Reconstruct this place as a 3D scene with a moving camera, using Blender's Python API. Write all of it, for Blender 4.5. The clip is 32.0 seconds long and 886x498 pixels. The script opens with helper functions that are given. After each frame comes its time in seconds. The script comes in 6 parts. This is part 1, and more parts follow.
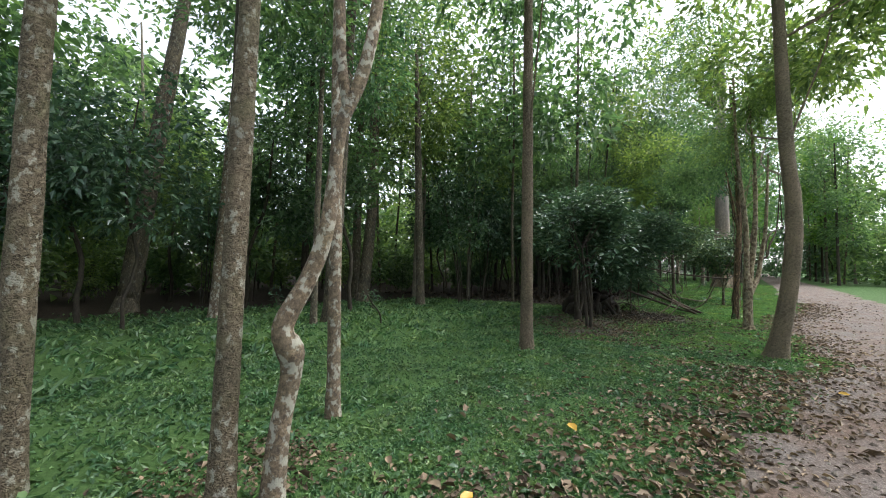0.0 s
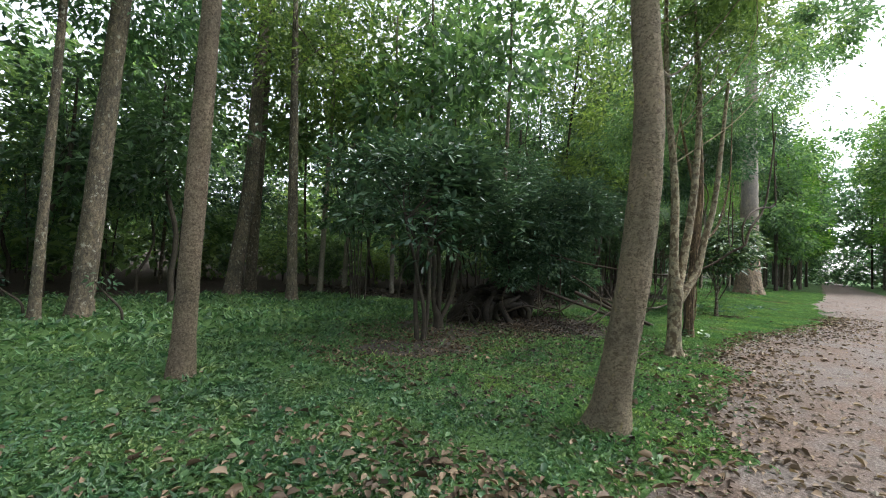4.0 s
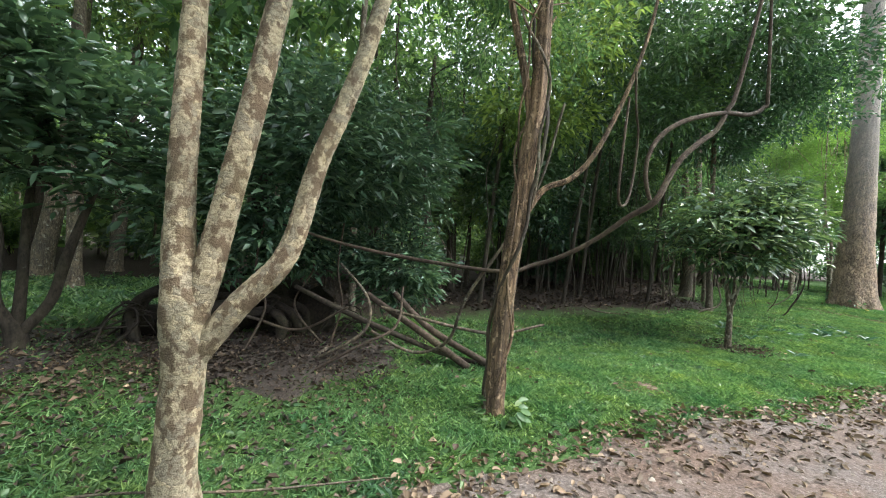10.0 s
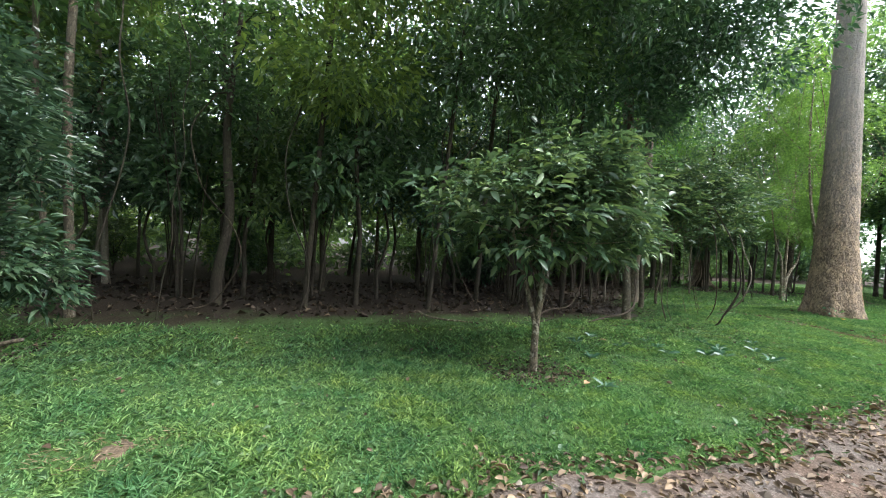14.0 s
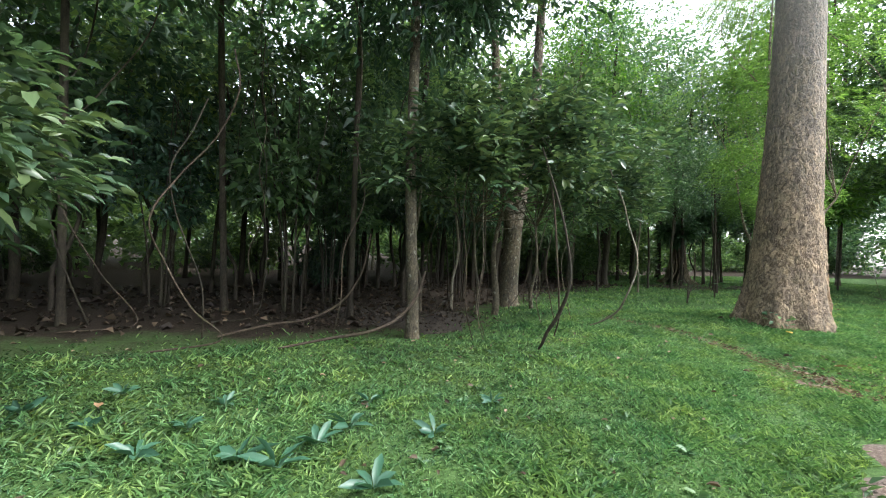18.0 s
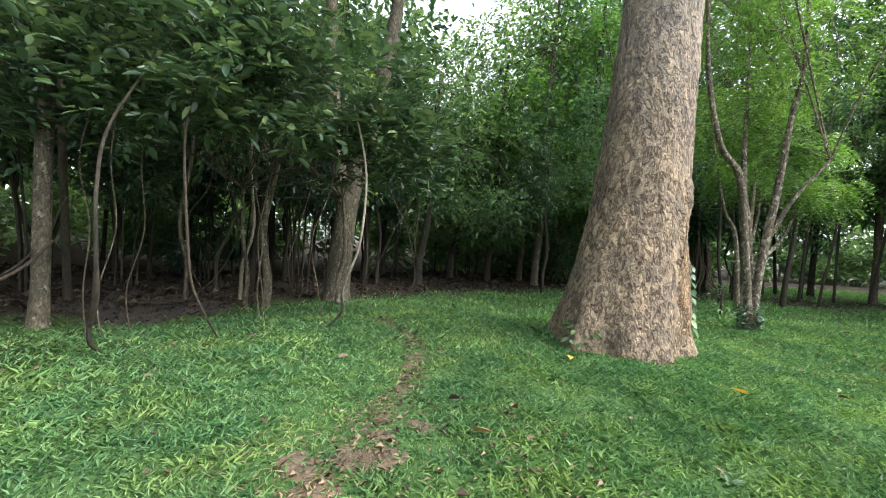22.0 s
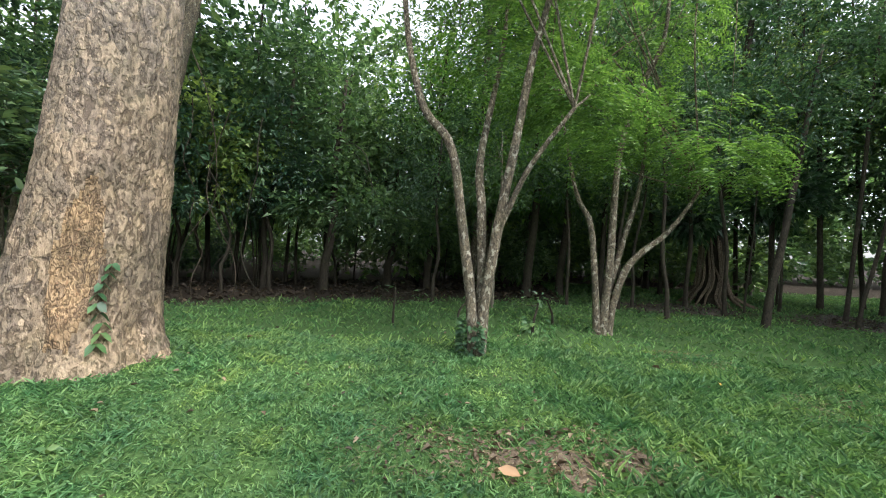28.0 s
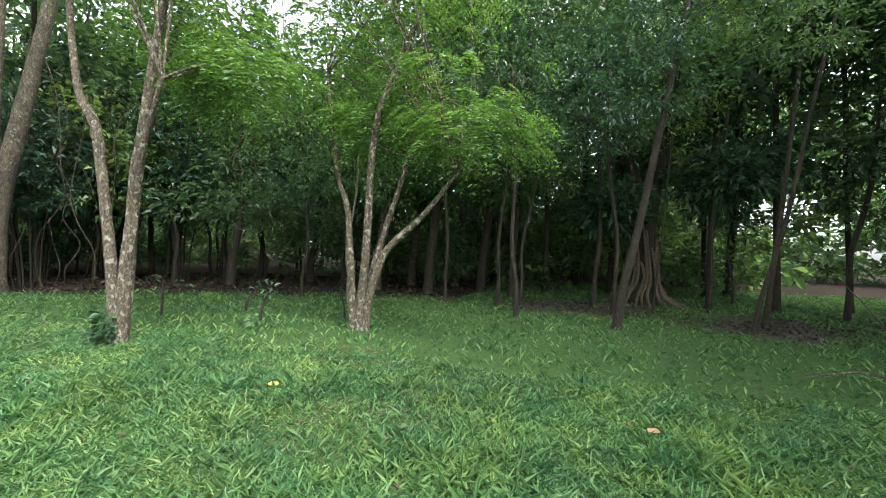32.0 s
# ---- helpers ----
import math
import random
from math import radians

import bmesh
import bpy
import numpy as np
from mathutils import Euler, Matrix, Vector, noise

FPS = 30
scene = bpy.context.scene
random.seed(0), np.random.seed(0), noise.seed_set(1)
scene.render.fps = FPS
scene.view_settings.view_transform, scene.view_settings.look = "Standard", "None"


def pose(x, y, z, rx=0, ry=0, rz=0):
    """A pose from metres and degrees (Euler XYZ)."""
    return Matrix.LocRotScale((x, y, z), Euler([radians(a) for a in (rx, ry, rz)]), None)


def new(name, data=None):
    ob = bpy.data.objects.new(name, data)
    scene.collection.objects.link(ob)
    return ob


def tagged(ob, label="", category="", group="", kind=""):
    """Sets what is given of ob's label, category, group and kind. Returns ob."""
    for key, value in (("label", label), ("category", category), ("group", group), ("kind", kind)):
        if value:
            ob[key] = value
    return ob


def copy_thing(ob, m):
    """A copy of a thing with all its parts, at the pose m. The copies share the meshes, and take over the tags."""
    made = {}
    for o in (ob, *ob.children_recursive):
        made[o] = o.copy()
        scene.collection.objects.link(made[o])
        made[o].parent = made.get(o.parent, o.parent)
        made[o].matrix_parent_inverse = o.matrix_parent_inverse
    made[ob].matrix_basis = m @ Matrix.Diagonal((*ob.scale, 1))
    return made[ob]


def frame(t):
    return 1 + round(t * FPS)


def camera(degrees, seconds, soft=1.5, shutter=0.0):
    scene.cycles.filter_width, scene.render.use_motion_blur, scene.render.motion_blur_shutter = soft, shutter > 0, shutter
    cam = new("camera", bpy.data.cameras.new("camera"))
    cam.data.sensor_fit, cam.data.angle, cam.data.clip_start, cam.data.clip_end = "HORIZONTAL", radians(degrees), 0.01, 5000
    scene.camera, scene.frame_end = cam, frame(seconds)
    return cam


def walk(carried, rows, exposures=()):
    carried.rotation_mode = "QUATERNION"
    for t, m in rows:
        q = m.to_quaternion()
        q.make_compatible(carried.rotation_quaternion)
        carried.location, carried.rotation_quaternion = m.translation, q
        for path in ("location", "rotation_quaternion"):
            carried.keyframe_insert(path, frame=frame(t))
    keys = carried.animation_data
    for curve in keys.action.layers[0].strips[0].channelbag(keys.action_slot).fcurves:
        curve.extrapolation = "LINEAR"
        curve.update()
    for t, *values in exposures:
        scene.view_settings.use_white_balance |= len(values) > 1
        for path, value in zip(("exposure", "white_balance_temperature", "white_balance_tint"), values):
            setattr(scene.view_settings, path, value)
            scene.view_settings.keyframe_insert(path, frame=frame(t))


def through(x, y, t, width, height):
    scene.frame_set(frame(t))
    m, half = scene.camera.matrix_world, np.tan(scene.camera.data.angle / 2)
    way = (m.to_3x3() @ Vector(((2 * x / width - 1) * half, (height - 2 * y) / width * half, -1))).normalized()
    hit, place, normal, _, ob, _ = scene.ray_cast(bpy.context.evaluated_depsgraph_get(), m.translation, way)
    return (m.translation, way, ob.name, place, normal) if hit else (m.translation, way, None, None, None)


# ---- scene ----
cam = camera(95.0, 32.0, soft=1.0)
PATH = [
    (0, -0.423, 1.863, 1.632, 91.94, -1.21, -51.97),
    (0.5, 0.565, 1.510, 1.575, 91.83, -1.14, -50.94),
    (1, 1.441, 1.184, 1.520, 91.78, -1.25, -49.99),
    (1.5, 2.242, 0.947, 1.480, 91.75, -1.78, -49.16),
    (2, 2.927, 0.718, 1.459, 91.60, -2.22, -48.34),
    (2.5, 3.652, 0.588, 1.463, 91.65, -2.31, -47.76),
    (3, 4.359, 0.430, 1.467, 91.68, -2.31, -46.93),
    (3.5, 4.978, 0.304, 1.457, 91.70, -2.44, -46.34),
    (4, 5.588, 0.183, 1.433, 91.59, -2.59, -45.79),
    (4.5, 6.157, 0.002, 1.417, 91.41, -2.73, -45.49),
    (5, 6.825, -0.015, 1.430, 91.40, -2.88, -44.36),
    (5.5, 7.523, 0.059, 1.456, 91.26, -3.08, -42.70),
    (6, 8.202, 0.153, 1.484, 90.99, -3.25, -40.82),
    (6.5, 8.802, 0.189, 1.510, 90.55, -3.33, -39.02),
    (7, 9.206, 0.082, 1.530, 90.38, -3.40, -37.61),
    (7.5, 9.853, 0.062, 1.518, 90.08, -3.54, -36.88),
    (8, 10.569, 0.035, 1.497, 89.81, -3.66, -36.18),
    (8.5, 11.236, 0.006, 1.492, 89.67, -3.76, -35.56),
    (9, 11.887, -0.064, 1.504, 89.66, -3.82, -34.97),
    (9.5, 12.555, -0.193, 1.519, 89.47, -3.88, -34.26),
    (10, 13.152, -0.363, 1.529, 89.60, -4.01, -33.55),
    (10.5, 13.683, -0.616, 1.533, 90.03, -3.98, -32.97),
    (11, 14.413, -0.593, 1.542, 90.52, -3.58, -32.91),
    (11.5, 15.142, -0.561, 1.540, 90.53, -3.58, -32.98),
    (12, 15.758, -0.717, 1.548, 90.62, -3.83, -32.02),
    (12.5, 16.386, -0.992, 1.563, 90.54, -4.08, -30.64),
    (13, 17.033, -1.197, 1.575, 90.33, -4.07, -29.72),
    (13.5, 17.649, -1.346, 1.567, 90.05, -3.93, -29.32),
    (14, 18.528, -1.219, 1.549, 90.05, -3.72, -29.20),
    (14.5, 19.513, -1.006, 1.528, 90.18, -3.48, -29.20),
    (15, 20.518, -0.825, 1.507, 90.33, -3.19, -29.13),
    (15.5, 21.472, -0.726, 1.487, 90.49, -2.93, -28.86),
    (16, 22.269, -0.711, 1.467, 90.35, -3.02, -28.20),
    (16.5, 23.244, -0.501, 1.489, 90.59, -2.73, -28.22),
    (17, 24.206, -0.373, 1.505, 90.37, -2.48, -27.70),
    (17.5, 25.128, -0.359, 1.502, 90.26, -2.41, -26.84),
    (18, 26.016, -0.373, 1.477, 90.02, -2.41, -25.86),
    (18.5, 26.916, -0.364, 1.447, 90.06, -2.53, -24.78),
    (19, 27.801, -0.355, 1.412, 89.78, -2.62, -23.56),
    (19.5, 28.694, -0.330, 1.383, 89.78, -2.73, -22.14),
    (20, 29.522, -0.334, 1.352, 89.72, -2.91, -20.37),
    (20.5, 30.350, -0.343, 1.326, 89.91, -3.17, -18.65),
    (21, 31.049, -0.374, 1.305, 89.94, -3.45, -17.31),
    (21.5, 31.742, -0.337, 1.304, 89.90, -3.65, -15.98),
    (22, 32.398, -0.325, 1.313, 89.78, -3.81, -14.57),
    (22.5, 33.080, -0.236, 1.327, 89.70, -3.92, -13.25),
    (23, 33.721, -0.157, 1.339, 89.74, -4.04, -12.16),
    (23.5, 34.366, -0.068, 1.351, 89.72, -4.23, -10.66),
    (24, 35.036, 0.011, 1.364, 89.59, -4.33, -8.90),
    (24.5, 35.736, 0.150, 1.380, 89.52, -4.42, -6.77),
    (25, 36.446, 0.292, 1.391, 89.56, -4.54, -4.28),
    (25.5, 37.113, 0.450, 1.394, 89.63, -4.66, -2.10),
    (26, 37.739, 0.570, 1.394, 90.04, -4.70, -0.42),
    (26.5, 38.395, 0.554, 1.403, 90.19, -4.57, 0.56),
    (27, 38.893, 0.389, 1.444, 90.40, -4.02, 1.27),
    (27.5, 39.335, 0.189, 1.499, 90.28, -3.31, 1.86),
    (28, 39.787, 0.038, 1.551, 90.06, -2.58, 2.48),
    (28.5, 40.318, 0.012, 1.586, 89.96, -2.00, 3.29),
    (29, 41.056, 0.185, 1.585, 89.90, -1.93, 4.42),
    (29.5, 41.776, 0.329, 1.563, 89.81, -2.07, 5.70),
    (30, 42.477, 0.458, 1.546, 89.80, -2.15, 6.96),
    (30.5, 43.112, 0.732, 1.547, 89.79, -2.10, 7.82),
    (31, 43.809, 0.937, 1.555, 89.89, -2.04, 8.86),
    (31.5, 44.567, 1.096, 1.557, 89.87, -2.02, 10.33),
    (32, 45.381, 1.265, 1.555, 89.78, -2.08, 11.99),
]
walk(cam, [(t, pose(x, y, z, rx, ry, rz)) for t, x, y, z, rx, ry, rz in PATH], exposures=[(0, 1.88, 6150, 10), (4, 1.98, 6150, 10), (7, 2.28, 6150, 10), (9, 2.6, 6150, 10), (10, 2.5, 6150, 10), (12, 2.57, 6150, 10), (14, 2.38, 6150, 10), (17, 2.46, 6150, 10), (19, 2.42, 6150, 10), (22, 2.31, 6150, 10), (25, 2.14, 6150, 10), (29, 2.0, 6150, 10), (31, 2.37, 6150, 10), (32, 2.42, 6150, 10)])

# ---- light: an overcast morning under tall trees ----
SUN_UP, SUN_TURN = 52.0, 126.0
world = bpy.data.worlds.new("overcast_sky")
scene.world = world
world.use_nodes = True
wn, wl = world.node_tree.nodes, world.node_tree.links
wn.clear()
sky = wn.new("ShaderNodeTexSky")
sky.sky_type, sky.sun_disc = "NISHITA", False
sky.sun_elevation, sky.sun_rotation = radians(SUN_UP), radians(SUN_TURN)
sky.air_density, sky.dust_density, sky.ozone_density = 1.0, 3.0, 1.0
pale = wn.new("ShaderNodeHueSaturation")
pale.inputs["Saturation"].default_value = 0.25
wback = wn.new("ShaderNodeBackground")
wback.inputs["Strength"].default_value = 0.15
wout = wn.new("ShaderNodeOutputWorld")
wl.new(sky.outputs[0], pale.inputs["Color"])
wl.new(pale.outputs[0], wback.inputs["Color"])
wl.new(wback.outputs[0], wout.inputs["Surface"])
sun = new("sun", bpy.data.lights.new("sun", "SUN"))
sun.data.energy, sun.data.angle, sun.data.color = 0.9, radians(40), (1.0, 0.96, 0.9)
sun.matrix_world = pose(0, 0, 30, 90 - SUN_UP, 0, 180 - SUN_TURN)


# ---- materials ----
def node_material(name):
    m = bpy.data.materials.new(name)
    m.use_nodes = True
    n = m.node_tree.nodes
    return m, n, m.node_tree.links, n["Principled BSDF"]


def ramp(n, stops):
    r = n.new("ShaderNodeValToRGB")
    while len(r.color_ramp.elements) < len(stops):
        r.color_ramp.elements.new(0.5)
    for e, (p, c) in zip(r.color_ramp.elements, stops):
        e.position, e.color = p, (*c, 1)
    return r


def noise_tex(n, l, coord, scale, detail=6.0, rough=0.6, stretch=None):
    t = n.new("ShaderNodeTexNoise")
    t.inputs["Scale"].default_value, t.inputs["Detail"].default_value, t.inputs["Roughness"].default_value = scale, detail, rough
    if stretch:
        mp = n.new("ShaderNodeMapping")
        mp.inputs["Scale"].default_value = stretch
        l.new(coord, mp.inputs["Vector"])
        coord = mp.outputs[0]
    l.new(coord, t.inputs["Vector"])
    return t


def mix_rgb(n, l, fac, a, b, how="MIX"):
    m = n.new("ShaderNodeMix")
    m.data_type, m.blend_type = "RGBA", how
    for sock, v in ((m.inputs["Factor"], fac), (m.inputs["A"], a), (m.inputs["B"], b)):
        if hasattr(v, "links"):
            l.new(v, sock)
        elif isinstance(v, tuple):
            sock.default_value = (*v, 1)
        else:
            sock.default_value = v
    return m.outputs["Result"]


def leaf_material(name, low, mid, high, rough=0.45, through=0.3, spec=0.5, varied=False, patchy=False):
    """Leaves that differ one by one, lit through from behind."""
    m, n, l, p = node_material(name)
    geo = n.new("ShaderNodeNewGeometry")
    r = ramp(n, ((0.0, low), (0.55, mid), (1.0, high)))
    l.new(geo.outputs["Random Per Island"], r.inputs[0])
    t = noise_tex(n, l, geo.outputs["Position"], 0.55, 3)
    tone = ramp(n, ((0.3, (0.7, 0.74, 0.72)), (0.7, (1.25, 1.2, 1.05))))
    l.new(t.outputs["Fac"], tone.inputs[0])
    col = mix_rgb(n, l, 1.0, r.outputs[0], tone.outputs[0], "MULTIPLY")
    info = n.new("ShaderNodeObjectInfo")
    own = ramp(n, ((0.0, (0.78, 0.9, 1.05)), (0.35, (0.95, 1.0, 1.0)), (0.7, (1.1, 1.05, 0.9)), (1.0, (1.5, 1.3, 0.85))))
    l.new(info.outputs["Random"], own.inputs[0])
    if varied:
        col = mix_rgb(n, l, 1.0, col, own.outputs[0], "MULTIPLY")
    if patchy:  # tufts and worn, yellower spots
        t2 = noise_tex(n, l, geo.outputs["Position"], 1.5, 5, 0.68)
        tuft = ramp(n, ((0.34, (0.64, 0.82, 0.92)), (0.5, (0.98, 1.0, 1.0)), (0.68, (1.5, 1.22, 0.92))))
        l.new(t2.outputs["Fac"], tuft.inputs[0])
        col = mix_rgb(n, l, 1.0, col, tuft.outputs[0], "MULTIPLY")
    l.new(col, p.inputs["Base Color"])
    p.inputs["Roughness"].default_value = rough
    p.inputs["Specular IOR Level"].default_value = spec
    tr = n.new("ShaderNodeBsdfTranslucent")
    warm = mix_rgb(n, l, 1.0, col, (1.2, 1.25, 0.75), "MULTIPLY")
    l.new(warm, tr.inputs["Color"])
    mx = n.new("ShaderNodeMixShader")
    mx.inputs[0].default_value = through
    l.new(p.outputs[0], mx.inputs[1])
    l.new(tr.outputs[0], mx.inputs[2])
    l.new(mx.outputs[0], n["Material Output"].inputs["Surface"])
    return m


def bark_material(name, dark, light, patch, patch_at=0.62, fine=30.0, stretch=(1, 1, 0.4), cells=0.0, cell_stretch=(1, 1, 0.5), crack=0.4, bump=0.6, moss=0.25, folds=0.0, upper=None, worm=0.0):
    """Bark: fine grain, cracks between scales, pale blotches of lichen and a film of green."""
    m, n, l, p = node_material(name)
    tc = n.new("ShaderNodeTexCoord")
    co = tc.outputs["Object"]
    a = noise_tex(n, l, co, fine, 10, 0.72, stretch)
    r = ramp(n, ((0.36, dark), (0.64, light)))
    l.new(a.outputs["Fac"], r.inputs[0])
    col = r.outputs[0]
    height = a.outputs["Fac"]
    if cells:
        warp = noise_tex(n, l, co, cells * 0.6, 4, 0.6)
        mp = n.new("ShaderNodeMapping")
        mp.inputs["Scale"].default_value = cell_stretch
        sh = n.new("ShaderNodeVectorMath")
        sh.operation = "MULTIPLY_ADD"
        l.new(warp.outputs["Color"], sh.inputs[0])
        sh.inputs[1].default_value = (3.2 / cells,) * 3
        l.new(co, sh.inputs[2])
        l.new(sh.outputs[0], mp.inputs["Vector"])
        v = n.new("ShaderNodeTexVoronoi")
        v.feature = "DISTANCE_TO_EDGE"
        v.inputs["Scale"].default_value = cells
        l.new(mp.outputs[0], v.inputs["Vector"])
        cr = ramp(n, ((0.0, (1 - crack,) * 3), (0.12, (1, 1, 1))))
        l.new(v.outputs["Distance"], cr.inputs[0])
        col = mix_rgb(n, l, 1.0, col, cr.outputs[0], "MULTIPLY")
        w = n.new("ShaderNodeTexVoronoi")
        w.inputs["Scale"].default_value = cells
        l.new(mp.outputs[0], w.inputs["Vector"])
        bw = n.new("ShaderNodeRGBToBW")
        l.new(w.outputs["Color"], bw.inputs[0])
        tone = ramp(n, ((0.2, (0.72, 0.72, 0.74)), (0.8, (1.22, 1.18, 1.1))))
        l.new(bw.outputs[0], tone.inputs[0])
        col = mix_rgb(n, l, 1.0, col, tone.outputs[0], "MULTIPLY")
        mh = n.new("ShaderNodeMath")
        mh.operation = "MULTIPLY_ADD"
        l.new(cr.outputs[0], mh.inputs[0])
        mh.inputs[1].default_value = 0.8
        l.new(a.outputs["Fac"], mh.inputs[2])
        height = mh.outputs[0]
    if folds:
        sep = n.new("ShaderNodeSeparateXYZ")
        l.new(co, sep.inputs[0])
        w1 = noise_tex(n, l, co, 4.5, 3, 0.5, (1, 1, 1.3))
        w2 = noise_tex(n, l, co, 15.0, 3, 0.5, (1, 1, 1.6))
        terms = sep.outputs["Z"]
        for src, k, first in ((None, folds, True), (w1.outputs["Fac"], 58.0, False), (w2.outputs["Fac"], 36.0, False)):
            mt = n.new("ShaderNodeMath")
            mt.operation = "MULTIPLY" if first else "MULTIPLY_ADD"
            l.new(terms if first else src, mt.inputs[0])
            mt.inputs[1].default_value = k
            if not first:
                l.new(terms, mt.inputs[2])
            terms = mt.outputs[0]
        sn = n.new("ShaderNodeMath")
        sn.operation = "SINE"
        l.new(terms, sn.inputs[0])
        fr = ramp(n, ((0.0, (1.08, 1.07, 1.05)), (0.66, (0.93, 0.93, 0.93)), (0.97, (0.5, 0.47, 0.43))))
        mr = n.new("ShaderNodeMapRange")
        mr.inputs["From Min"].default_value = -1.0
        l.new(sn.outputs[0], mr.inputs["Value"])
        l.new(mr.outputs[0], fr.inputs[0])
        w3 = noise_tex(n, l, co, 17.0, 4)
        some = ramp(n, ((0.44, (1, 1, 1)), (0.6, (0.15, 0.15, 0.15))))
        l.new(w3.outputs["Fac"], some.inputs[0])
        kept = mix_rgb(n, l, some.outputs[0], (1, 1, 1), fr.outputs[0])
        col = mix_rgb(n, l, 1.0, col, kept, "MULTIPLY")
        mh = n.new("ShaderNodeMath")
        mh.operation = "MULTIPLY_ADD"
        l.new(kept, mh.inputs[0])
        mh.inputs[1].default_value = 1.6
        l.new(a.outputs["Fac"], mh.inputs[2])
        height = mh.outputs[0]
    if worm:  # curling flakes: dark lines that wind like contours
        wn1 = noise_tex(n, l, co, 5.0, 3, 0.55, (1, 1, 0.8))
        wm = n.new("ShaderNodeMath")
        wm.operation = "MULTIPLY"
        l.new(wn1.outputs["Fac"], wm.inputs[0])
        wm.inputs[1].default_value = worm
        ws = n.new("ShaderNodeMath")
        ws.operation = "SINE"
        l.new(wm.outputs[0], ws.inputs[0])
        wr = n.new("ShaderNodeMapRange")
        wr.inputs["From Min"].default_value = -1.0
        l.new(ws.outputs[0], wr.inputs["Value"])
        line = ramp(n, ((0.0, (1.12, 1.1, 1.06)), (0.55, (1.0, 1.0, 1.0)), (0.9, (0.5, 0.47, 0.44))))
        l.new(wr.outputs[0], line.inputs[0])
        col = mix_rgb(n, l, 0.8, col, line.outputs[0], "MULTIPLY")
        wh = n.new("ShaderNodeMath")
        wh.operation = "MULTIPLY_ADD"
        l.new(line.outputs[0], wh.inputs[0])
        wh.inputs[1].default_value = 1.0
        l.new(height, wh.inputs[2])
        height = wh.outputs[0]
    b = noise_tex(n, l, co, 11.0, 6, 0.6, (1, 1, 0.8))
    br = ramp(n, ((patch_at - 0.01, (0, 0, 0)), (patch_at + 0.05, (0.85, 0.85, 0.85))))
    l.new(b.outputs["Fac"], br.inputs[0])
    blotch = mix_rgb(n, l, a.outputs["Fac"], tuple(0.75 * c for c in patch), tuple(min(1.0, 1.2 * c) for c in patch))
    col = mix_rgb(n, l, br.outputs[0], col, blotch)
    c = noise_tex(n, l, co, 1.3, 5)
    cr2 = ramp(n, ((0.35, (0.68, 0.7, 0.66)), (0.65, (1.15, 1.1, 1.02))))
    l.new(c.outputs["Fac"], cr2.inputs[0])
    col = mix_rgb(n, l, 1.0, col, cr2.outputs[0], "MULTIPLY")
    if upper:  # smoother paler bark higher up, below a ragged line
        sz = n.new("ShaderNodeSeparateXYZ")
        l.new(co, sz.inputs[0])
        ragged = n.new("ShaderNodeMath")
        ragged.operation = "MULTIPLY_ADD"
        l.new(c.outputs["Fac"], ragged.inputs[0])
        ragged.inputs[1].default_value = 5.0
        l.new(sz.outputs["Z"], ragged.inputs[2])
        high = n.new("ShaderNodeMapRange")
        high.inputs["From Min"].default_value, high.inputs["From Max"].default_value, high.inputs["To Max"].default_value = 4.8, 11.0, 0.62
        l.new(ragged.outputs[0], high.inputs["Value"])
        smooth_col = mix_rgb(n, l, a.outputs["Fac"], tuple(0.7 * k for k in upper), tuple(1.25 * k for k in upper))
        col = mix_rgb(n, l, high.outputs[0], col, smooth_col)
    g = noise_tex(n, l, co, 2.6, 5)
    gr = ramp(n, ((0.5, (0, 0, 0)), (0.7, (moss,) * 3)))
    l.new(g.outputs["Fac"], gr.inputs[0])
    col = mix_rgb(n, l, gr.outputs[0], col, (0.075, 0.085, 0.035))
    l.new(col, p.inputs["Base Color"])
    p.inputs["Roughness"].default_value = 0.9
    p.inputs["Specular IOR Level"].default_value = 0.25
    bp = n.new("ShaderNodeBump")
    bp.inputs["Strength"].default_value, bp.inputs["Distance"].default_value = bump, 0.02
    l.new(height, bp.inputs["Height"])
    l.new(bp.outputs[0], p.inputs["Normal"])
    return m


M_BARK_GREY = bark_material("grey_bark", (0.055, 0.045, 0.035), (0.17, 0.15, 0.115), (0.27, 0.27, 0.23), 0.6, 26, (1, 1, 0.35), 16, (1, 1, 0.4), 0.5)
M_BARK_FLAKY = bark_material("flaky_corky_bark", (0.055, 0.045, 0.035), (0.27, 0.235, 0.18), (0.42, 0.40, 0.33), 0.56, 34, (1, 1, 0.5), 26, (1, 1, 0.45), 0.5, 1.0)
M_BARK_BROWN = bark_material("brown_bark", (0.075, 0.058, 0.042), (0.25, 0.205, 0.15), (0.21, 0.19, 0.15), 0.66, 30, (1, 1, 0.9), 0, bump=1.0, folds=120.0)
M_BARK_WRINKLED = bark_material("wrinkled_bark", (0.125, 0.103, 0.072), (0.285, 0.24, 0.172), (0.24, 0.2, 0.1), 0.64, 24, (1, 1, 1.4), 0, bump=1.0, moss=0.3, folds=170.0)
M_BARK_LICHEN = bark_material("lichened_bark", (0.085, 0.065, 0.048), (0.22, 0.175, 0.13), (0.36, 0.355, 0.31), 0.535, 30, (1, 1, 0.9), 18, (1, 1, 1.6), 0.3)
M_BARK_RINGED = bark_material("ringed_mossy_bark", (0.075, 0.06, 0.042), (0.21, 0.175, 0.125), (0.33, 0.325, 0.28), 0.56, 26, (1, 1, 1.2), 0, bump=1.0, moss=0.45, folds=80.0)
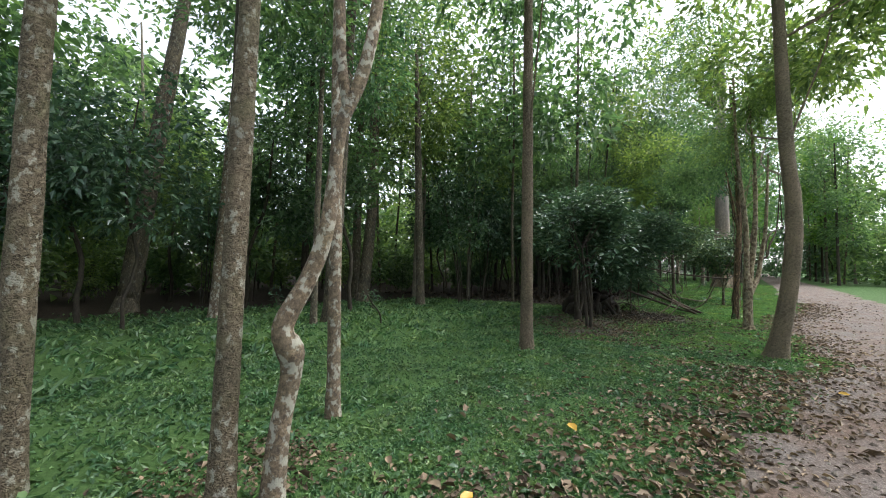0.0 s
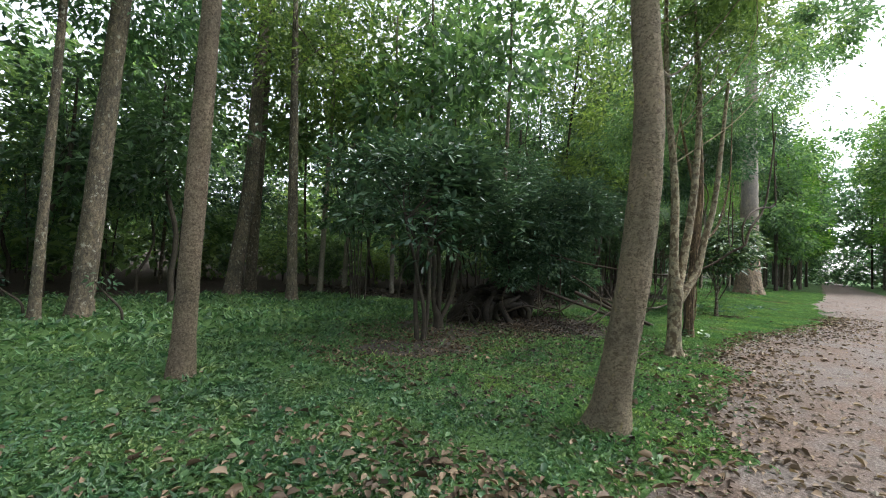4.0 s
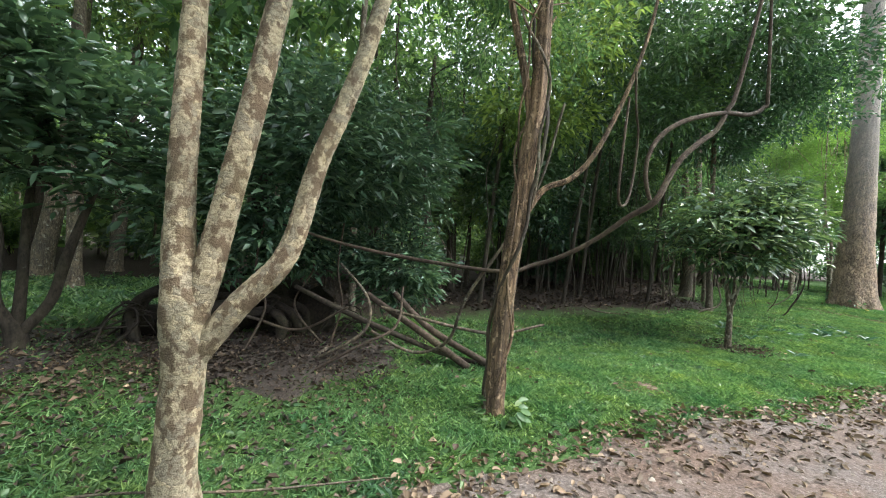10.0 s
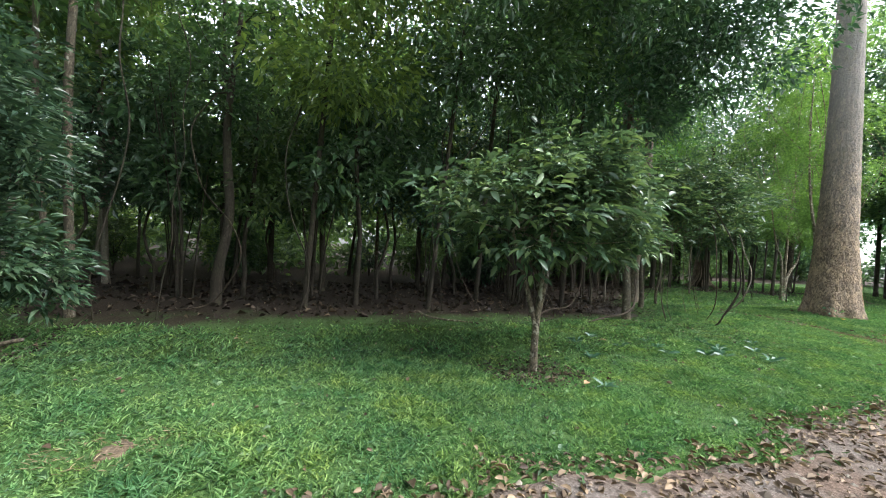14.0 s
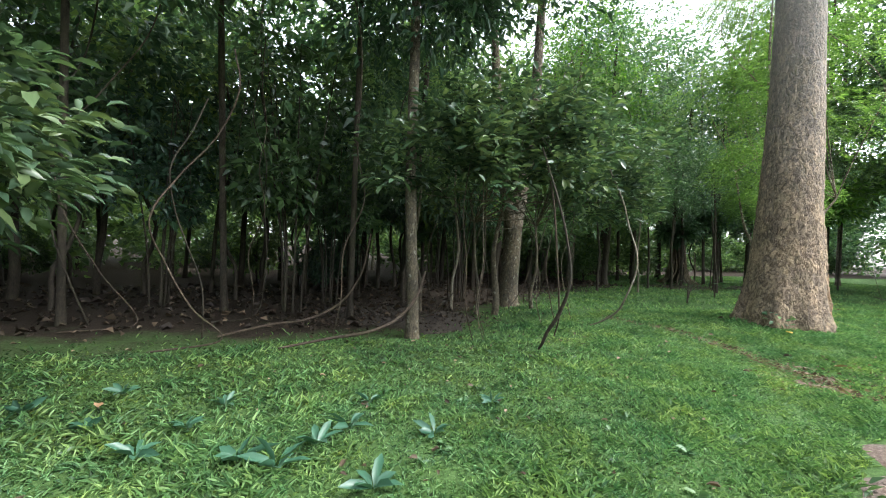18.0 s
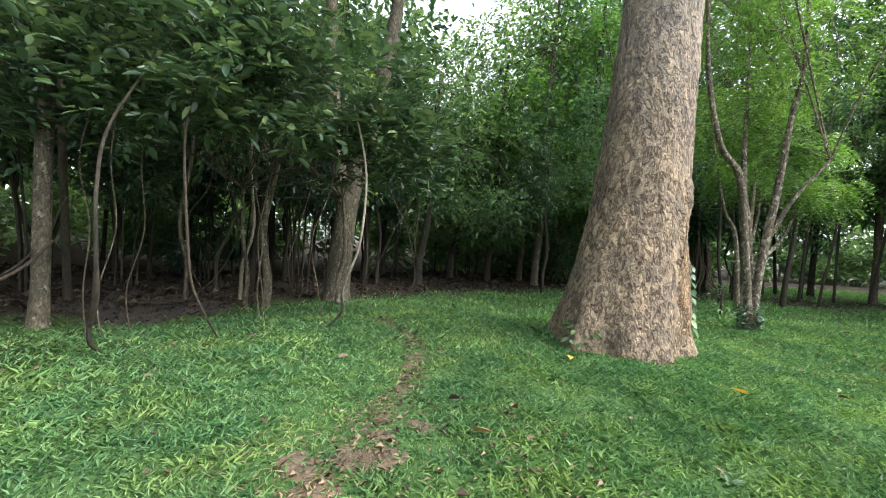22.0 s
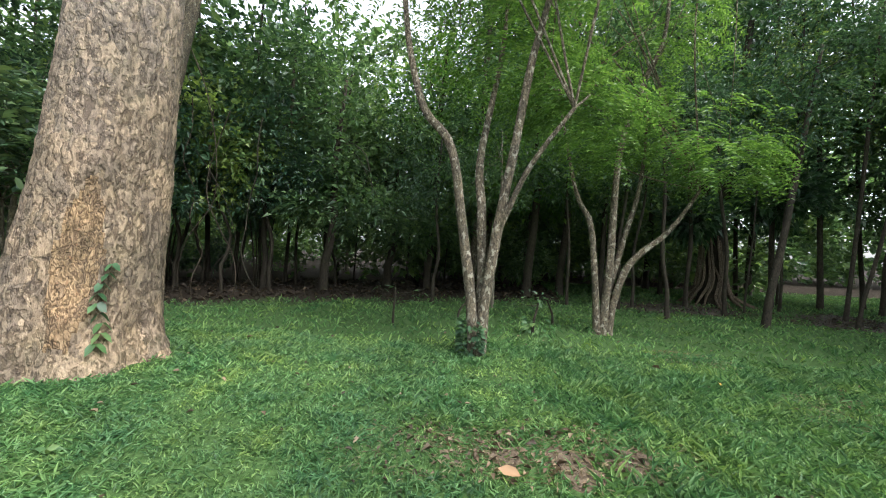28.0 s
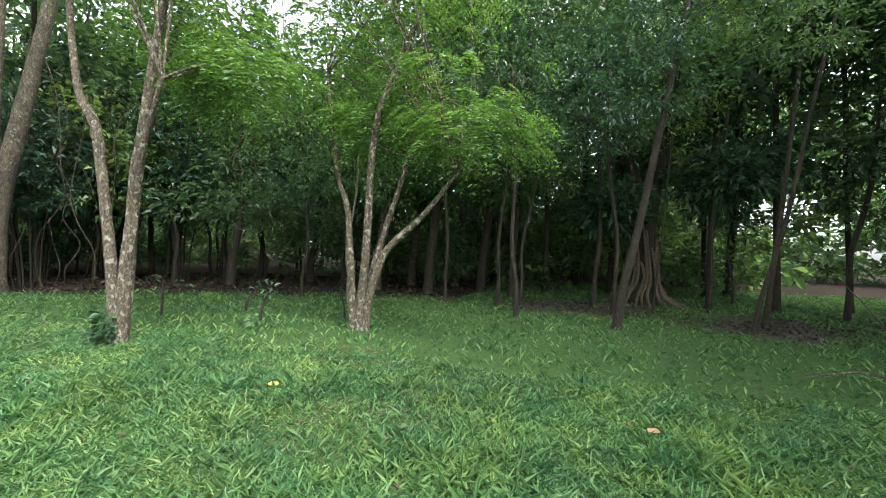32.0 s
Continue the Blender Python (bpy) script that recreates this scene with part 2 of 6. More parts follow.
M_BARK_RED = bark_material("reddish_fluted_bark", (0.045, 0.032, 0.022), (0.23, 0.165, 0.108), (0.38, 0.285, 0.19), 0.6, 26, (1, 1, 0.1), 14, (1, 1, 0.12), 0.6)
M_BARK_GIANT = bark_material("scaly_giant_bark", (0.15, 0.118, 0.092), (0.35, 0.28, 0.215), (0.43, 0.335, 0.245), 0.62, 15, (1, 1, 0.7), 7, (1, 1, 0.5), 0.3, 1.0, upper=(0.27, 0.262, 0.25), worm=34.0)
# near-black bark, far darker than the grey and brown ones
M_BARK_DARK = bark_material("near_black_bark", (0.018, 0.015, 0.012), (0.06, 0.05, 0.038), (0.09, 0.09, 0.07), 0.66, 26)
M_BARK_PALE = bark_material("pale_bark", (0.10, 0.088, 0.07), (0.25, 0.225, 0.18), (0.32, 0.31, 0.27), 0.6, 26, (1, 1, 0.6))
# root bark taken near black, so the tangle's shade sits in the colour
M_BARK_ROOT = bark_material("shaded_root_bark", (0.008, 0.007, 0.006), (0.032, 0.024, 0.018), (0.05, 0.04, 0.032), 0.66, 26, (1, 1, 1))
M_BARK_SPOT = bark_material("pale_spotted_bark", (0.15, 0.125, 0.085), (0.36, 0.325, 0.24), (0.085, 0.058, 0.036), 0.51, 30, (1, 1, 1.6), 11, (1, 1, 1.4), 0.25)
M_BARK_VINE = bark_material("vine_bark", (0.025, 0.019, 0.015), (0.085, 0.064, 0.048), (0.13, 0.11, 0.085), 0.64, 26, (1, 1, 1))
M_BARK_WOUND = bark_material("wound_bark", (0.14, 0.096, 0.06), (0.375, 0.275, 0.18), (0.28, 0.165, 0.1), 0.62, 20, (1, 1, 0.5), 9, (1, 1, 0.4), 0.35, 0.9, 0.1, worm=70.0)

M_LEAF_DARK = leaf_material("dark_glossy_leaf", (0.034, 0.07, 0.043), (0.056, 0.112, 0.065), (0.1, 0.175, 0.085), 0.3, 0.36, varied=True)
M_LEAF_BUSH = leaf_material("bush_leaf", (0.042, 0.082, 0.058), (0.072, 0.132, 0.09), (0.12, 0.19, 0.115), 0.26, 0.25)
M_LEAF_BROAD = leaf_material("broad_shrub_leaf", (0.042, 0.078, 0.05), (0.075, 0.128, 0.078), (0.145, 0.205, 0.095), 0.26, 0.28)
M_LEAF_BRIGHT = leaf_material("young_bright_leaf", (0.05, 0.12, 0.025), (0.075, 0.18, 0.03), (0.15, 0.27, 0.04), 0.42, 0.45)
M_LEAF_FOREST = leaf_material("forest_leaf", (0.05, 0.095, 0.052), (0.098, 0.17, 0.09), (0.175, 0.265, 0.12), 0.34, 0.55, varied=True)
M_LEAF_PALE = leaf_material("pale_drooping_leaf", (0.034, 0.078, 0.036), (0.06, 0.125, 0.055), (0.12, 0.2, 0.085), 0.34, 0.35)
M_LEAF_FEATHER = leaf_material("feathery_leaflet", (0.075, 0.15, 0.04), (0.125, 0.235, 0.06), (0.21, 0.33, 0.09), 0.45, 0.5)
M_GRASS = leaf_material("grass_blade", (0.038, 0.09, 0.036), (0.1, 0.2, 0.076), (0.2, 0.32, 0.135), 0.48, 0.35, 0.34, patchy=True)
M_HERB = leaf_material("herb_leaf", (0.03, 0.075, 0.03), (0.064, 0.138, 0.055), (0.14, 0.225, 0.1), 0.45, 0.32, patchy=True)
M_LEAF_YELLOW = leaf_material("yellow_leaf", (0.5, 0.3, 0.05), (0.55, 0.34, 0.06), (0.6, 0.4, 0.08), 0.5, 0.2)
M_LEAF_TAN = leaf_material("tan_leaf", (0.25, 0.15, 0.085), (0.3, 0.19, 0.11), (0.35, 0.23, 0.14), 0.6, 0.1)
M_STONE = leaf_material("road_stone", (0.09, 0.075, 0.065), (0.17, 0.145, 0.125), (0.3, 0.27, 0.24), 0.9, 0.0, 0.2)
M_SHADE_HERB = leaf_material("shade_herb_leaf", (0.016, 0.038, 0.012), (0.042, 0.085, 0.024), (0.1, 0.155, 0.04), 0.5, 0.3, 0.25, patchy=True)
M_LEAF_WEED = leaf_material("blue_green_weed_leaf", (0.035, 0.095, 0.06), (0.05, 0.13, 0.085), (0.075, 0.17, 0.105), 0.4, 0.25)
M_STRAW = leaf_material("dry_grass", (0.12, 0.105, 0.06), (0.19, 0.165, 0.1), (0.27, 0.235, 0.15), 0.6, 0.2, 0.3)
M_DRY = leaf_material("dry_leaf", (0.045, 0.031, 0.022), (0.11, 0.078, 0.052), (0.25, 0.185, 0.13), 0.65, 0.1, 0.3)

# dry litter again, its browns darkened to carry the wood's shade
M_LITTER_SHADED = leaf_material("shaded_litter_leaf", (0.018, 0.013, 0.01), (0.045, 0.032, 0.023), (0.11, 0.08, 0.055), 0.6, 0.05, 0.3)


WOOD_EDGE = ((0, 15.6), (13.4, 14.0), (15.8, 7.4), (18.5, 6.7), (22, 6.5), (27, 6.4), (30, 7.2), (34.7, 9.9), (39.5, 12.6), (43.3, 12.9), (44.0, 22.8), (61, 22.0))


def ground_material():
    """Soil under the grass, brown leaf mould under the trees, darkened for the wood's shade."""
    m, n, l, p = node_material("ground_soil")
    geo = n.new("ShaderNodeNewGeometry")
    co = geo.outputs["Position"]
    fine = noise_tex(n, l, co, 26, 8, 0.7)
    broad = noise_tex(n, l, co, 0.8, 5)
    soil = ramp(n, ((0.3, (0.02, 0.038, 0.012)), (0.52, (0.05, 0.095, 0.028)), (0.75, (0.09, 0.14, 0.05))))
    l.new(fine.outputs["Fac"], soil.inputs[0])
    # mould browns lowered so the floor colour holds the wood's shade
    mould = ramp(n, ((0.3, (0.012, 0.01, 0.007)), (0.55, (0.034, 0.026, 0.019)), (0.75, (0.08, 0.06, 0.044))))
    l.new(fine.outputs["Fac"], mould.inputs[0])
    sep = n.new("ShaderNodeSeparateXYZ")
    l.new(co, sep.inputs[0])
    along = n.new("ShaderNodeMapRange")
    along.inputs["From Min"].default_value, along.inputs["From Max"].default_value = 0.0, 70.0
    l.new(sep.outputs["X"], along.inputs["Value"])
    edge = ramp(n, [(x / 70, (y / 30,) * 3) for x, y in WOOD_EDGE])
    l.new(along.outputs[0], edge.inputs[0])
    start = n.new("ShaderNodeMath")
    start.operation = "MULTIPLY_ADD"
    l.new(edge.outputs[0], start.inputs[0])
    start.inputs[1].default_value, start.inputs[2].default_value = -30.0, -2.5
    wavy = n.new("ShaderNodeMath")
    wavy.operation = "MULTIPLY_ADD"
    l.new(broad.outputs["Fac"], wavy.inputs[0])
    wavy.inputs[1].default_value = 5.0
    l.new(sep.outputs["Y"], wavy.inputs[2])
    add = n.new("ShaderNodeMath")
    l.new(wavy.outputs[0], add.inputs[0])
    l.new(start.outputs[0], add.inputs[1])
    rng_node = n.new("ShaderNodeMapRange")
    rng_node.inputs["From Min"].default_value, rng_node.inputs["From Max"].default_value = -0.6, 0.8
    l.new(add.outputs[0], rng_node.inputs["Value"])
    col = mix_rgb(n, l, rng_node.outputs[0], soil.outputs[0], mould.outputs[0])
    l.new(col, p.inputs["Base Color"])
    p.inputs["Roughness"].default_value = 1.0
    p.inputs["Specular IOR Level"].default_value = 0.1
    bp = n.new("ShaderNodeBump")
    bp.inputs["Strength"].default_value, bp.inputs["Distance"].default_value = 0.6, 0.03
    l.new(fine.outputs["Fac"], bp.inputs["Height"])
    l.new(bp.outputs[0], p.inputs["Normal"])
    return m


def road_material():
    m, n, l, p = node_material("earth_road")
    geo = n.new("ShaderNodeNewGeometry")
    co = geo.outputs["Position"]
    fine = noise_tex(n, l, co, 38, 8, 0.75)
    broad = noise_tex(n, l, co, 1.3, 5)
    a = ramp(n, ((0.34, (0.05, 0.041, 0.035)), (0.52, (0.12, 0.098, 0.083)), (0.72, (0.25, 0.222, 0.2))))
    l.new(fine.outputs["Fac"], a.inputs[0])
    b = ramp(n, ((0.38, (0.92, 0.78, 0.68)), (0.62, (1.0, 1.03, 1.05))))
    l.new(broad.outputs["Fac"], b.inputs[0])
    l.new(mix_rgb(n, l, 1.0, a.outputs[0], b.outputs[0], "MULTIPLY"), p.inputs["Base Color"])
    p.inputs["Roughness"].default_value = 0.92
    p.inputs["Specular IOR Level"].default_value = 0.2
    bp = n.new("ShaderNodeBump")
    bp.inputs["Strength"].default_value, bp.inputs["Distance"].default_value = 0.7, 0.02
    l.new(fine.outputs["Fac"], bp.inputs["Height"])
    l.new(bp.outputs[0], p.inputs["Normal"])
    return m


def mould_material(name, low, mid, high):
    """Crumbled leaf mould and soil."""
    m, n, l, p = node_material(name)
    geo = n.new("ShaderNodeNewGeometry")
    fine = noise_tex(n, l, geo.outputs["Position"], 34, 8, 0.75)
    broad = noise_tex(n, l, geo.outputs["Position"], 2.1, 5)
    a = ramp(n, ((0.34, low), (0.52, mid), (0.72, high)))
    l.new(fine.outputs["Fac"], a.inputs[0])
    b = ramp(n, ((0.38, (0.7, 0.65, 0.6)), (0.62, (1.1, 1.08, 1.05))))
    l.new(broad.outputs["Fac"], b.inputs[0])
    l.new(mix_rgb(n, l, 1.0, a.outputs[0], b.outputs[0], "MULTIPLY"), p.inputs["Base Color"])
    p.inputs["Roughness"].default_value = 0.95
    bp = n.new("ShaderNodeBump")
    bp.inputs["Strength"].default_value, bp.inputs["Distance"].default_value = 0.8, 0.02
    l.new(fine.outputs["Fac"], bp.inputs["Height"])
    l.new(bp.outputs[0], p.inputs["Normal"])
    return m


M_GROUND, M_ROAD = ground_material(), road_material()
# leaf mould, its brown taken down to include the shrubs' shade
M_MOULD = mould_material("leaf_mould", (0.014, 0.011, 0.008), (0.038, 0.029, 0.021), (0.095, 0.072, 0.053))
M_EARTH = mould_material("trodden_earth", (0.045, 0.034, 0.022), (0.115, 0.084, 0.054), (0.22, 0.165, 0.11))


# ---- mesh tools ----
rng = np.random.default_rng(11)


def mesh_of(name, verts, quads=None, tris=None, mats=(), smooth=True):
    """A mesh from arrays of corners, four-sided and three-sided faces."""
    me = bpy.data.meshes.new(name)
    verts = np.asarray(verts, dtype=np.float32)
    q = np.zeros((0, 4), np.int32) if quads is None else np.asarray(quads, np.int32).reshape(-1, 4)
    t = np.zeros((0, 3), np.int32) if tris is None else np.asarray(tris, np.int32).reshape(-1, 3)
    me.vertices.add(len(verts))
    me.vertices.foreach_set("co", verts.ravel())
    me.loops.add(q.size + t.size)
    me.loops.foreach_set("vertex_index", np.concatenate([q.ravel(), t.ravel()]))
    me.polygons.add(len(q) + len(t))
    me.polygons.foreach_set("loop_start", np.concatenate([np.arange(len(q)) * 4, q.size + np.arange(len(t)) * 3]).astype(np.int32))
    me.polygons.foreach_set("loop_total", np.concatenate([np.full(len(q), 4), np.full(len(t), 3)]).astype(np.int32))
    me.polygons.foreach_set("use_smooth", np.full(len(q) + len(t), smooth))
    for m in mats:
        me.materials.append(m)
    me.update(calc_edges=True)
    return me


def piece(name, me, parent=None, label=""):
    ob = new(name, me)
    if parent:
        ob.parent = parent
    return tagged(ob, label)


def thing(name, place, label, category, group="", kind="", size=(0.77, 0.77, 0.82)):
    ob = new(name)
    ob.location, ob.scale = (place[0], place[1], float(lie(place[0], place[1])) if place[1] > -50 else 0.0), size
    return tagged(ob, label, category, group, kind)


def smooth_line(pts, step=0.12):
    """A smooth curve through the points (their fourth number, the radius, runs along)."""
    p = np.asarray(pts, float)
    p = np.vstack([2 * p[0] - p[1], p, 2 * p[-1] - p[-2]])
    out = []
    for i in range(1, len(p) - 2):
        n = max(2, int(np.linalg.norm(p[i + 1, :3] - p[i, :3]) / step))
        u = np.linspace(0, 1, n, endpoint=False)[:, None]
        a, b, c, d = p[i - 1], p[i], p[i + 1], p[i + 2]
        out.append(0.5 * (2 * b + (c - a) * u + (2 * a - 5 * b + 4 * c - d) * u**2 + (3 * b - a - 3 * c + d) * u**3))
    return np.vstack(out + [p[-2:-1]])


def tube(line, sides=10, lump=0.0, flute=0.0, flutes=5, seed=0, wrinkle=0.0):
    """Corners and faces of a round stem along a line of (x, y, z, radius), lumpy or fluted, closed at its end."""
    line = np.asarray(line, float)
    c, r = line[:, :3], line[:, 3]
    n = len(c)
    d = np.gradient(c, axis=0)
    d /= np.linalg.norm(d, axis=1)[:, None] + 1e-9
    ref = np.array([1.0, 0.13, 0.0]) if abs(d[0, 0]) < 0.9 else np.array([0.0, 1.0, 0.0])
    u = np.empty_like(c)
    for i in range(n):
        ref = ref - d[i] * (ref @ d[i])
        ref /= np.linalg.norm(ref) + 1e-9
        u[i] = ref
    w = np.cross(d, u)
    a = np.linspace(0, 2 * np.pi, sides, endpoint=False)
    s = np.cumsum(np.r_[0, np.linalg.norm(np.diff(c, axis=0), axis=1)])[:, None]
    local = np.random.default_rng(seed + 5)
    ph = local.uniform(0, 6.28, 8)
    wave = (np.sin(2 * a + 2.1 * s + ph[0]) + 0.8 * np.sin(3 * a - 3.7 * s + ph[1]) + 0.6 * np.sin(5 * a + 6.3 * s + ph[2])
            + 0.5 * np.sin(a * 4 - 11 * s + ph[3])) / 2.9
    fl = np.abs(np.sin(flutes * a / 2 + 0.35 * np.sin(s * 1.3 + ph[4]))) - 0.6
    rr = r[:, None] * (1 + lump * wave + flute * fl)
    if wrinkle > 0.01:
        fold = s * 105 + 2.6 * np.sin(2 * a + 1.7 * s + ph[5]) + 2.0 * np.sin(3 * a - 4.1 * s + ph[6]) + 1.5 * np.sin(5 * a + 9 * s) + 1.2 * np.sin(9 * a - 17 * s + ph[7]) + 0.7 * np.sin(14 * a + 31 * s)
        much = 0.55 + 0.45 * np.sin(4 * a + 5 * s + ph[0]) * np.sin(3 * a - 7.3 * s + ph[1])
        rr = rr - wrinkle * much * np.exp(-((np.sin(fold / 2) / 0.38) ** 2)) + 0.3 * wrinkle * np.sin(6 * a + 23 * s + 2 * np.sin(11 * s + 3 * a))
    elif wrinkle:
        rr = rr + wrinkle * np.abs(np.sin(s * 42 + 2.3 * np.sin(3 * a + s * 5 + ph[5]) + 1.7 * np.sin(5 * a - s * 9 + ph[6]))) * (0.6 + 0.4 * np.sin(7 * a + 13 * s))
    v = c[:, None, :] + rr[..., None] * (np.cos(a)[None, :, None] * u[:, None, :] + np.sin(a)[None, :, None] * w[:, None, :])
    v = v.reshape(-1, 3)
    i = np.arange(n - 1)[:, None] * sides
    j = np.arange(sides)[None, :]
    k = (j + 1) % sides
    q = np.stack([i + j, i + k, i + sides + k, i + sides + j], -1).reshape(-1, 4)
    v = np.vstack([v, c[-1:] + d[-1:] * r[-1]])
    e = (n - 1) * sides
    t = np.stack([e + j[0], e + k[0], np.full(sides, len(v) - 1)], -1)
    return v, q, t


def join(pieces):
    """Several (corners, quads, tris) as one."""
    vs, qs, ts, o = [], [], [], 0
    for v, q, t in pieces:
        vs.append(v)
        if q is not None and len(q):
            qs.append(q + o)
        if t is not None and len(t):
            ts.append(t + o)
        o += len(v)
    return np.vstack(vs), np.vstack(qs) if qs else None, np.vstack(ts) if ts else None


def unit(v):
    return v / (np.linalg.norm(v, axis=-1, keepdims=True) + 1e-9)


def leaves(base, way, length, width, fold=0.25, fine=False, droop=0.15):
    """Pointed leaves folded along the midrib: kites, or fuller blades where they are seen close by."""
    base, way = np.asarray(base, float), unit(np.asarray(way, float))
    n = len(base)
    length, width = np.broadcast_to(length, n)[:, None], np.broadcast_to(width, n)[:, None]
    up = unit(np.array([0, 0, 1.0]) + rng.normal(0, 0.45, (n, 3)))
    side = unit(np.cross(way, up))
    nor = np.cross(side, way)
    down = np.array([0, 0, -1.0])
    tip = base + way * length + down * length * droop
    if not fine:
        m = base + way * length * 0.42 + nor * width * fold
        v = np.stack([base, m + side * width / 2, tip, m - side * width / 2], 1).reshape(-1, 3)
        o = np.arange(n)[:, None] * 4
        return v, None, np.vstack([o + [0, 1, 2], o + [0, 2, 3]])
    m1 = base + way * length * 0.28 + nor * width * fold * 0.8
    m2 = base + way * length * 0.66 + nor * width * fold * 0.6 + down * length * droop * 0.35
    v = np.stack([base, m1 + side * width * 0.42, m1 - nor * width * fold, m1 - side * width * 0.42,
                  m2 + side * width * 0.46, m2 - nor * width * fold * 0.8, m2 - side * width * 0.46, tip], 1).reshape(-1, 3)
    o = np.arange(n)[:, None] * 8
    t = np.vstack([o + [0, 1, 2], o + [0, 2, 3], o + [4, 7, 5], o + [5, 7, 6]])
    q = np.vstack([o + [1, 4, 5, 2], o + [2, 5, 6, 3]])
    return v, q, t


def sprays(centers, per, reach, length, width, fine=False, fold=0.25, droop=0.2, out_from=None, flat=0.6):
    """Leaves in sprays round the given twig ends."""
    centers = np.asarray(centers, float)
    n = len(centers)
    d = rng.normal(0, 1, (n, per, 3))
    d[..., 2] = d[..., 2] * flat + 0.05
    d = unit(d)
    if out_from is not None:
        d = unit(d + 0.5 * unit(centers - out_from)[:, None, :])
    base = centers[:, None, :] + d * rng.uniform(0.0, reach, (n, per, 1))
    s = rng.uniform(0.65, 1.2, n * per)
    return leaves(base.reshape(-1, 3), d.reshape(-1, 3), length * s, width * s, fold, fine, droop)


def blob_points(n, centre, radii, seed=0, gap=0.45, hollow=0.35):
    """Points in an uneven rounded cloud with gaps in it."""
    local = np.random.default_rng(seed)
    out = []
    got = 0
    off = local.uniform(-50, 50, 3)
    while got < n:
        d = unit(local.normal(0, 1, (n, 3)))
        rad = hollow + (1 - hollow) * local.uniform(0, 1, (n, 1)) ** 0.6
        wob = 1 + 0.22 * np.sin(3 * d[:, :1] * 2 + off[0]) * np.cos(4 * d[:, 1:2] + off[1]) + 0.15 * np.sin(7 * d[:, 2:] + off[2])
        p = d * rad * wob * np.asarray(radii)
        w = p * 1.1 + off
        dens = 0.5 + 0.25 * np.sin(w[:, 0] * 1.7 + 1.3 * np.sin(w[:, 1])) + 0.25 * np.sin(w[:, 1] * 1.9 + w[:, 2] * 1.5)
        p = p[dens > gap * local.uniform(0.5, 1.2, n)]
        out.append(p + np.asarray(centre))
        got += len(p)
    return np.vstack(out)[:n]


def limbs_to(tree, start, ends, r, mat, seed=0, sag=0.1, name="limb"):
    """Limbs that rise from the trunk and taper to the ends."""
    local = np.random.default_rng(seed)
    for e in ends:
        s = np.asarray(start[local.integers(len(start))] if isinstance(start, list) else start, float)
        e = np.asarray(e, float)
        m = s * 0.5 + e * 0.5 + np.array([*local.normal(0, 0.12, 2), local.uniform(-sag, sag * 1.5)]) * np.linalg.norm(e - s)
        line = smooth_line([[*s, r], [*m, r * 0.7], [*e, r * 0.18]], 0.5)
        piece(name, mesh_of(name, *tube(line, 5, 0.1, seed=int(local.integers(999))), mats=[mat]), tree)


def tree(place, trunk, crown, leaf, bark, label, name="tree", category="tree", group="", sides=12, lump=0.06, flute=0.0,
         flutes=5, wrinkle=0.0, forks=(), limb_count=5, limb_r=0.4, sprays_n=260, per=14, leaf_size=(0.14, 0.055), seed=0, fine=False, reach=0.3, hollow=0.35, gap=0.45, step=0.15):
    """A tree: trunk and forks are lists of (x, y, z, radius) from its foot; crown a list of (centre, radii)."""
    t = thing(name, (place[0], place[1], 0.0), label, category, group)
    line = smooth_line(trunk, step)
    if step < 0.1:  # fine rings only where one can walk up to them
        line = np.vstack([line[line[:, 2] < 5.0], line[line[:, 2] >= 5.0][:: max(1, int(0.25 / step))], line[-1:]])
    piece("trunk", mesh_of("trunk", *tube(line, sides, lump, flute, flutes, seed, wrinkle), mats=[bark]), t)
    for i, f in enumerate(forks):
        piece("stem", mesh_of("stem", *tube(smooth_line(f, step), max(6, sides - 2), lump, flute, flutes, seed + i + 1, wrinkle * 0.7), mats=[bark]), t)
    top = line[int(len(line) * 0.72):]
    starts = [p[:3] for p in top[:: max(1, len(top) // 6)]] + [np.asarray(f[-1][:3]) for f in forks]
    soup = []
    for i, (c, rad) in enumerate(crown):
        pts = blob_points(sprays_n, c, rad, seed * 7 + i, gap, hollow)
        soup.append(sprays(pts, per, reach, *leaf_size, fine=fine, out_from=np.asarray(c)))
        k = max(2, limb_count // len(crown))
        limbs_to(t, starts, pts[:k], max(0.012, trunk[-1][3] * limb_r if not forks else forks[0][-1][3] * 0.6), bark, seed + i)
    piece("crown", mesh_of("crown", *join(soup), mats=[leaf], smooth=fine), t)
    return t


# ---- ground, road and the lie of the woods ----
ROAD_EDGE = ((-40, 2.4), (0, 2.3), (4, 2.0), (7, 1.5), (9.6, 0.85), (12, 1.25), (14, 1.65), (15.4, 1.85), (17, 1.5), (19, 1.15), (20.6, 0.75), (23, 0.4), (26, 0.5), (30, 0.9), (34.3, 1.15), (40, 0.9), (60, 1.2), (90, 2.0), (160, 3.2))
TRAIL = ((32.24, 1.59), (32.54, 2.14), (32.94, 2.95), (33.25, 3.80), (33.41, 4.69), (33.30, 5.27), (33.15, 5.93))
BARE = ((40.67, 3.0, 0.24), (41.1, 3.1, 0.2), (40.2, 3.05, 0.14), (32.26, 2.11, 0.14), (32.72, 2.1, 0.16), (33.06, 2.48, 0.1), (18.0, 2.3, 0.12))
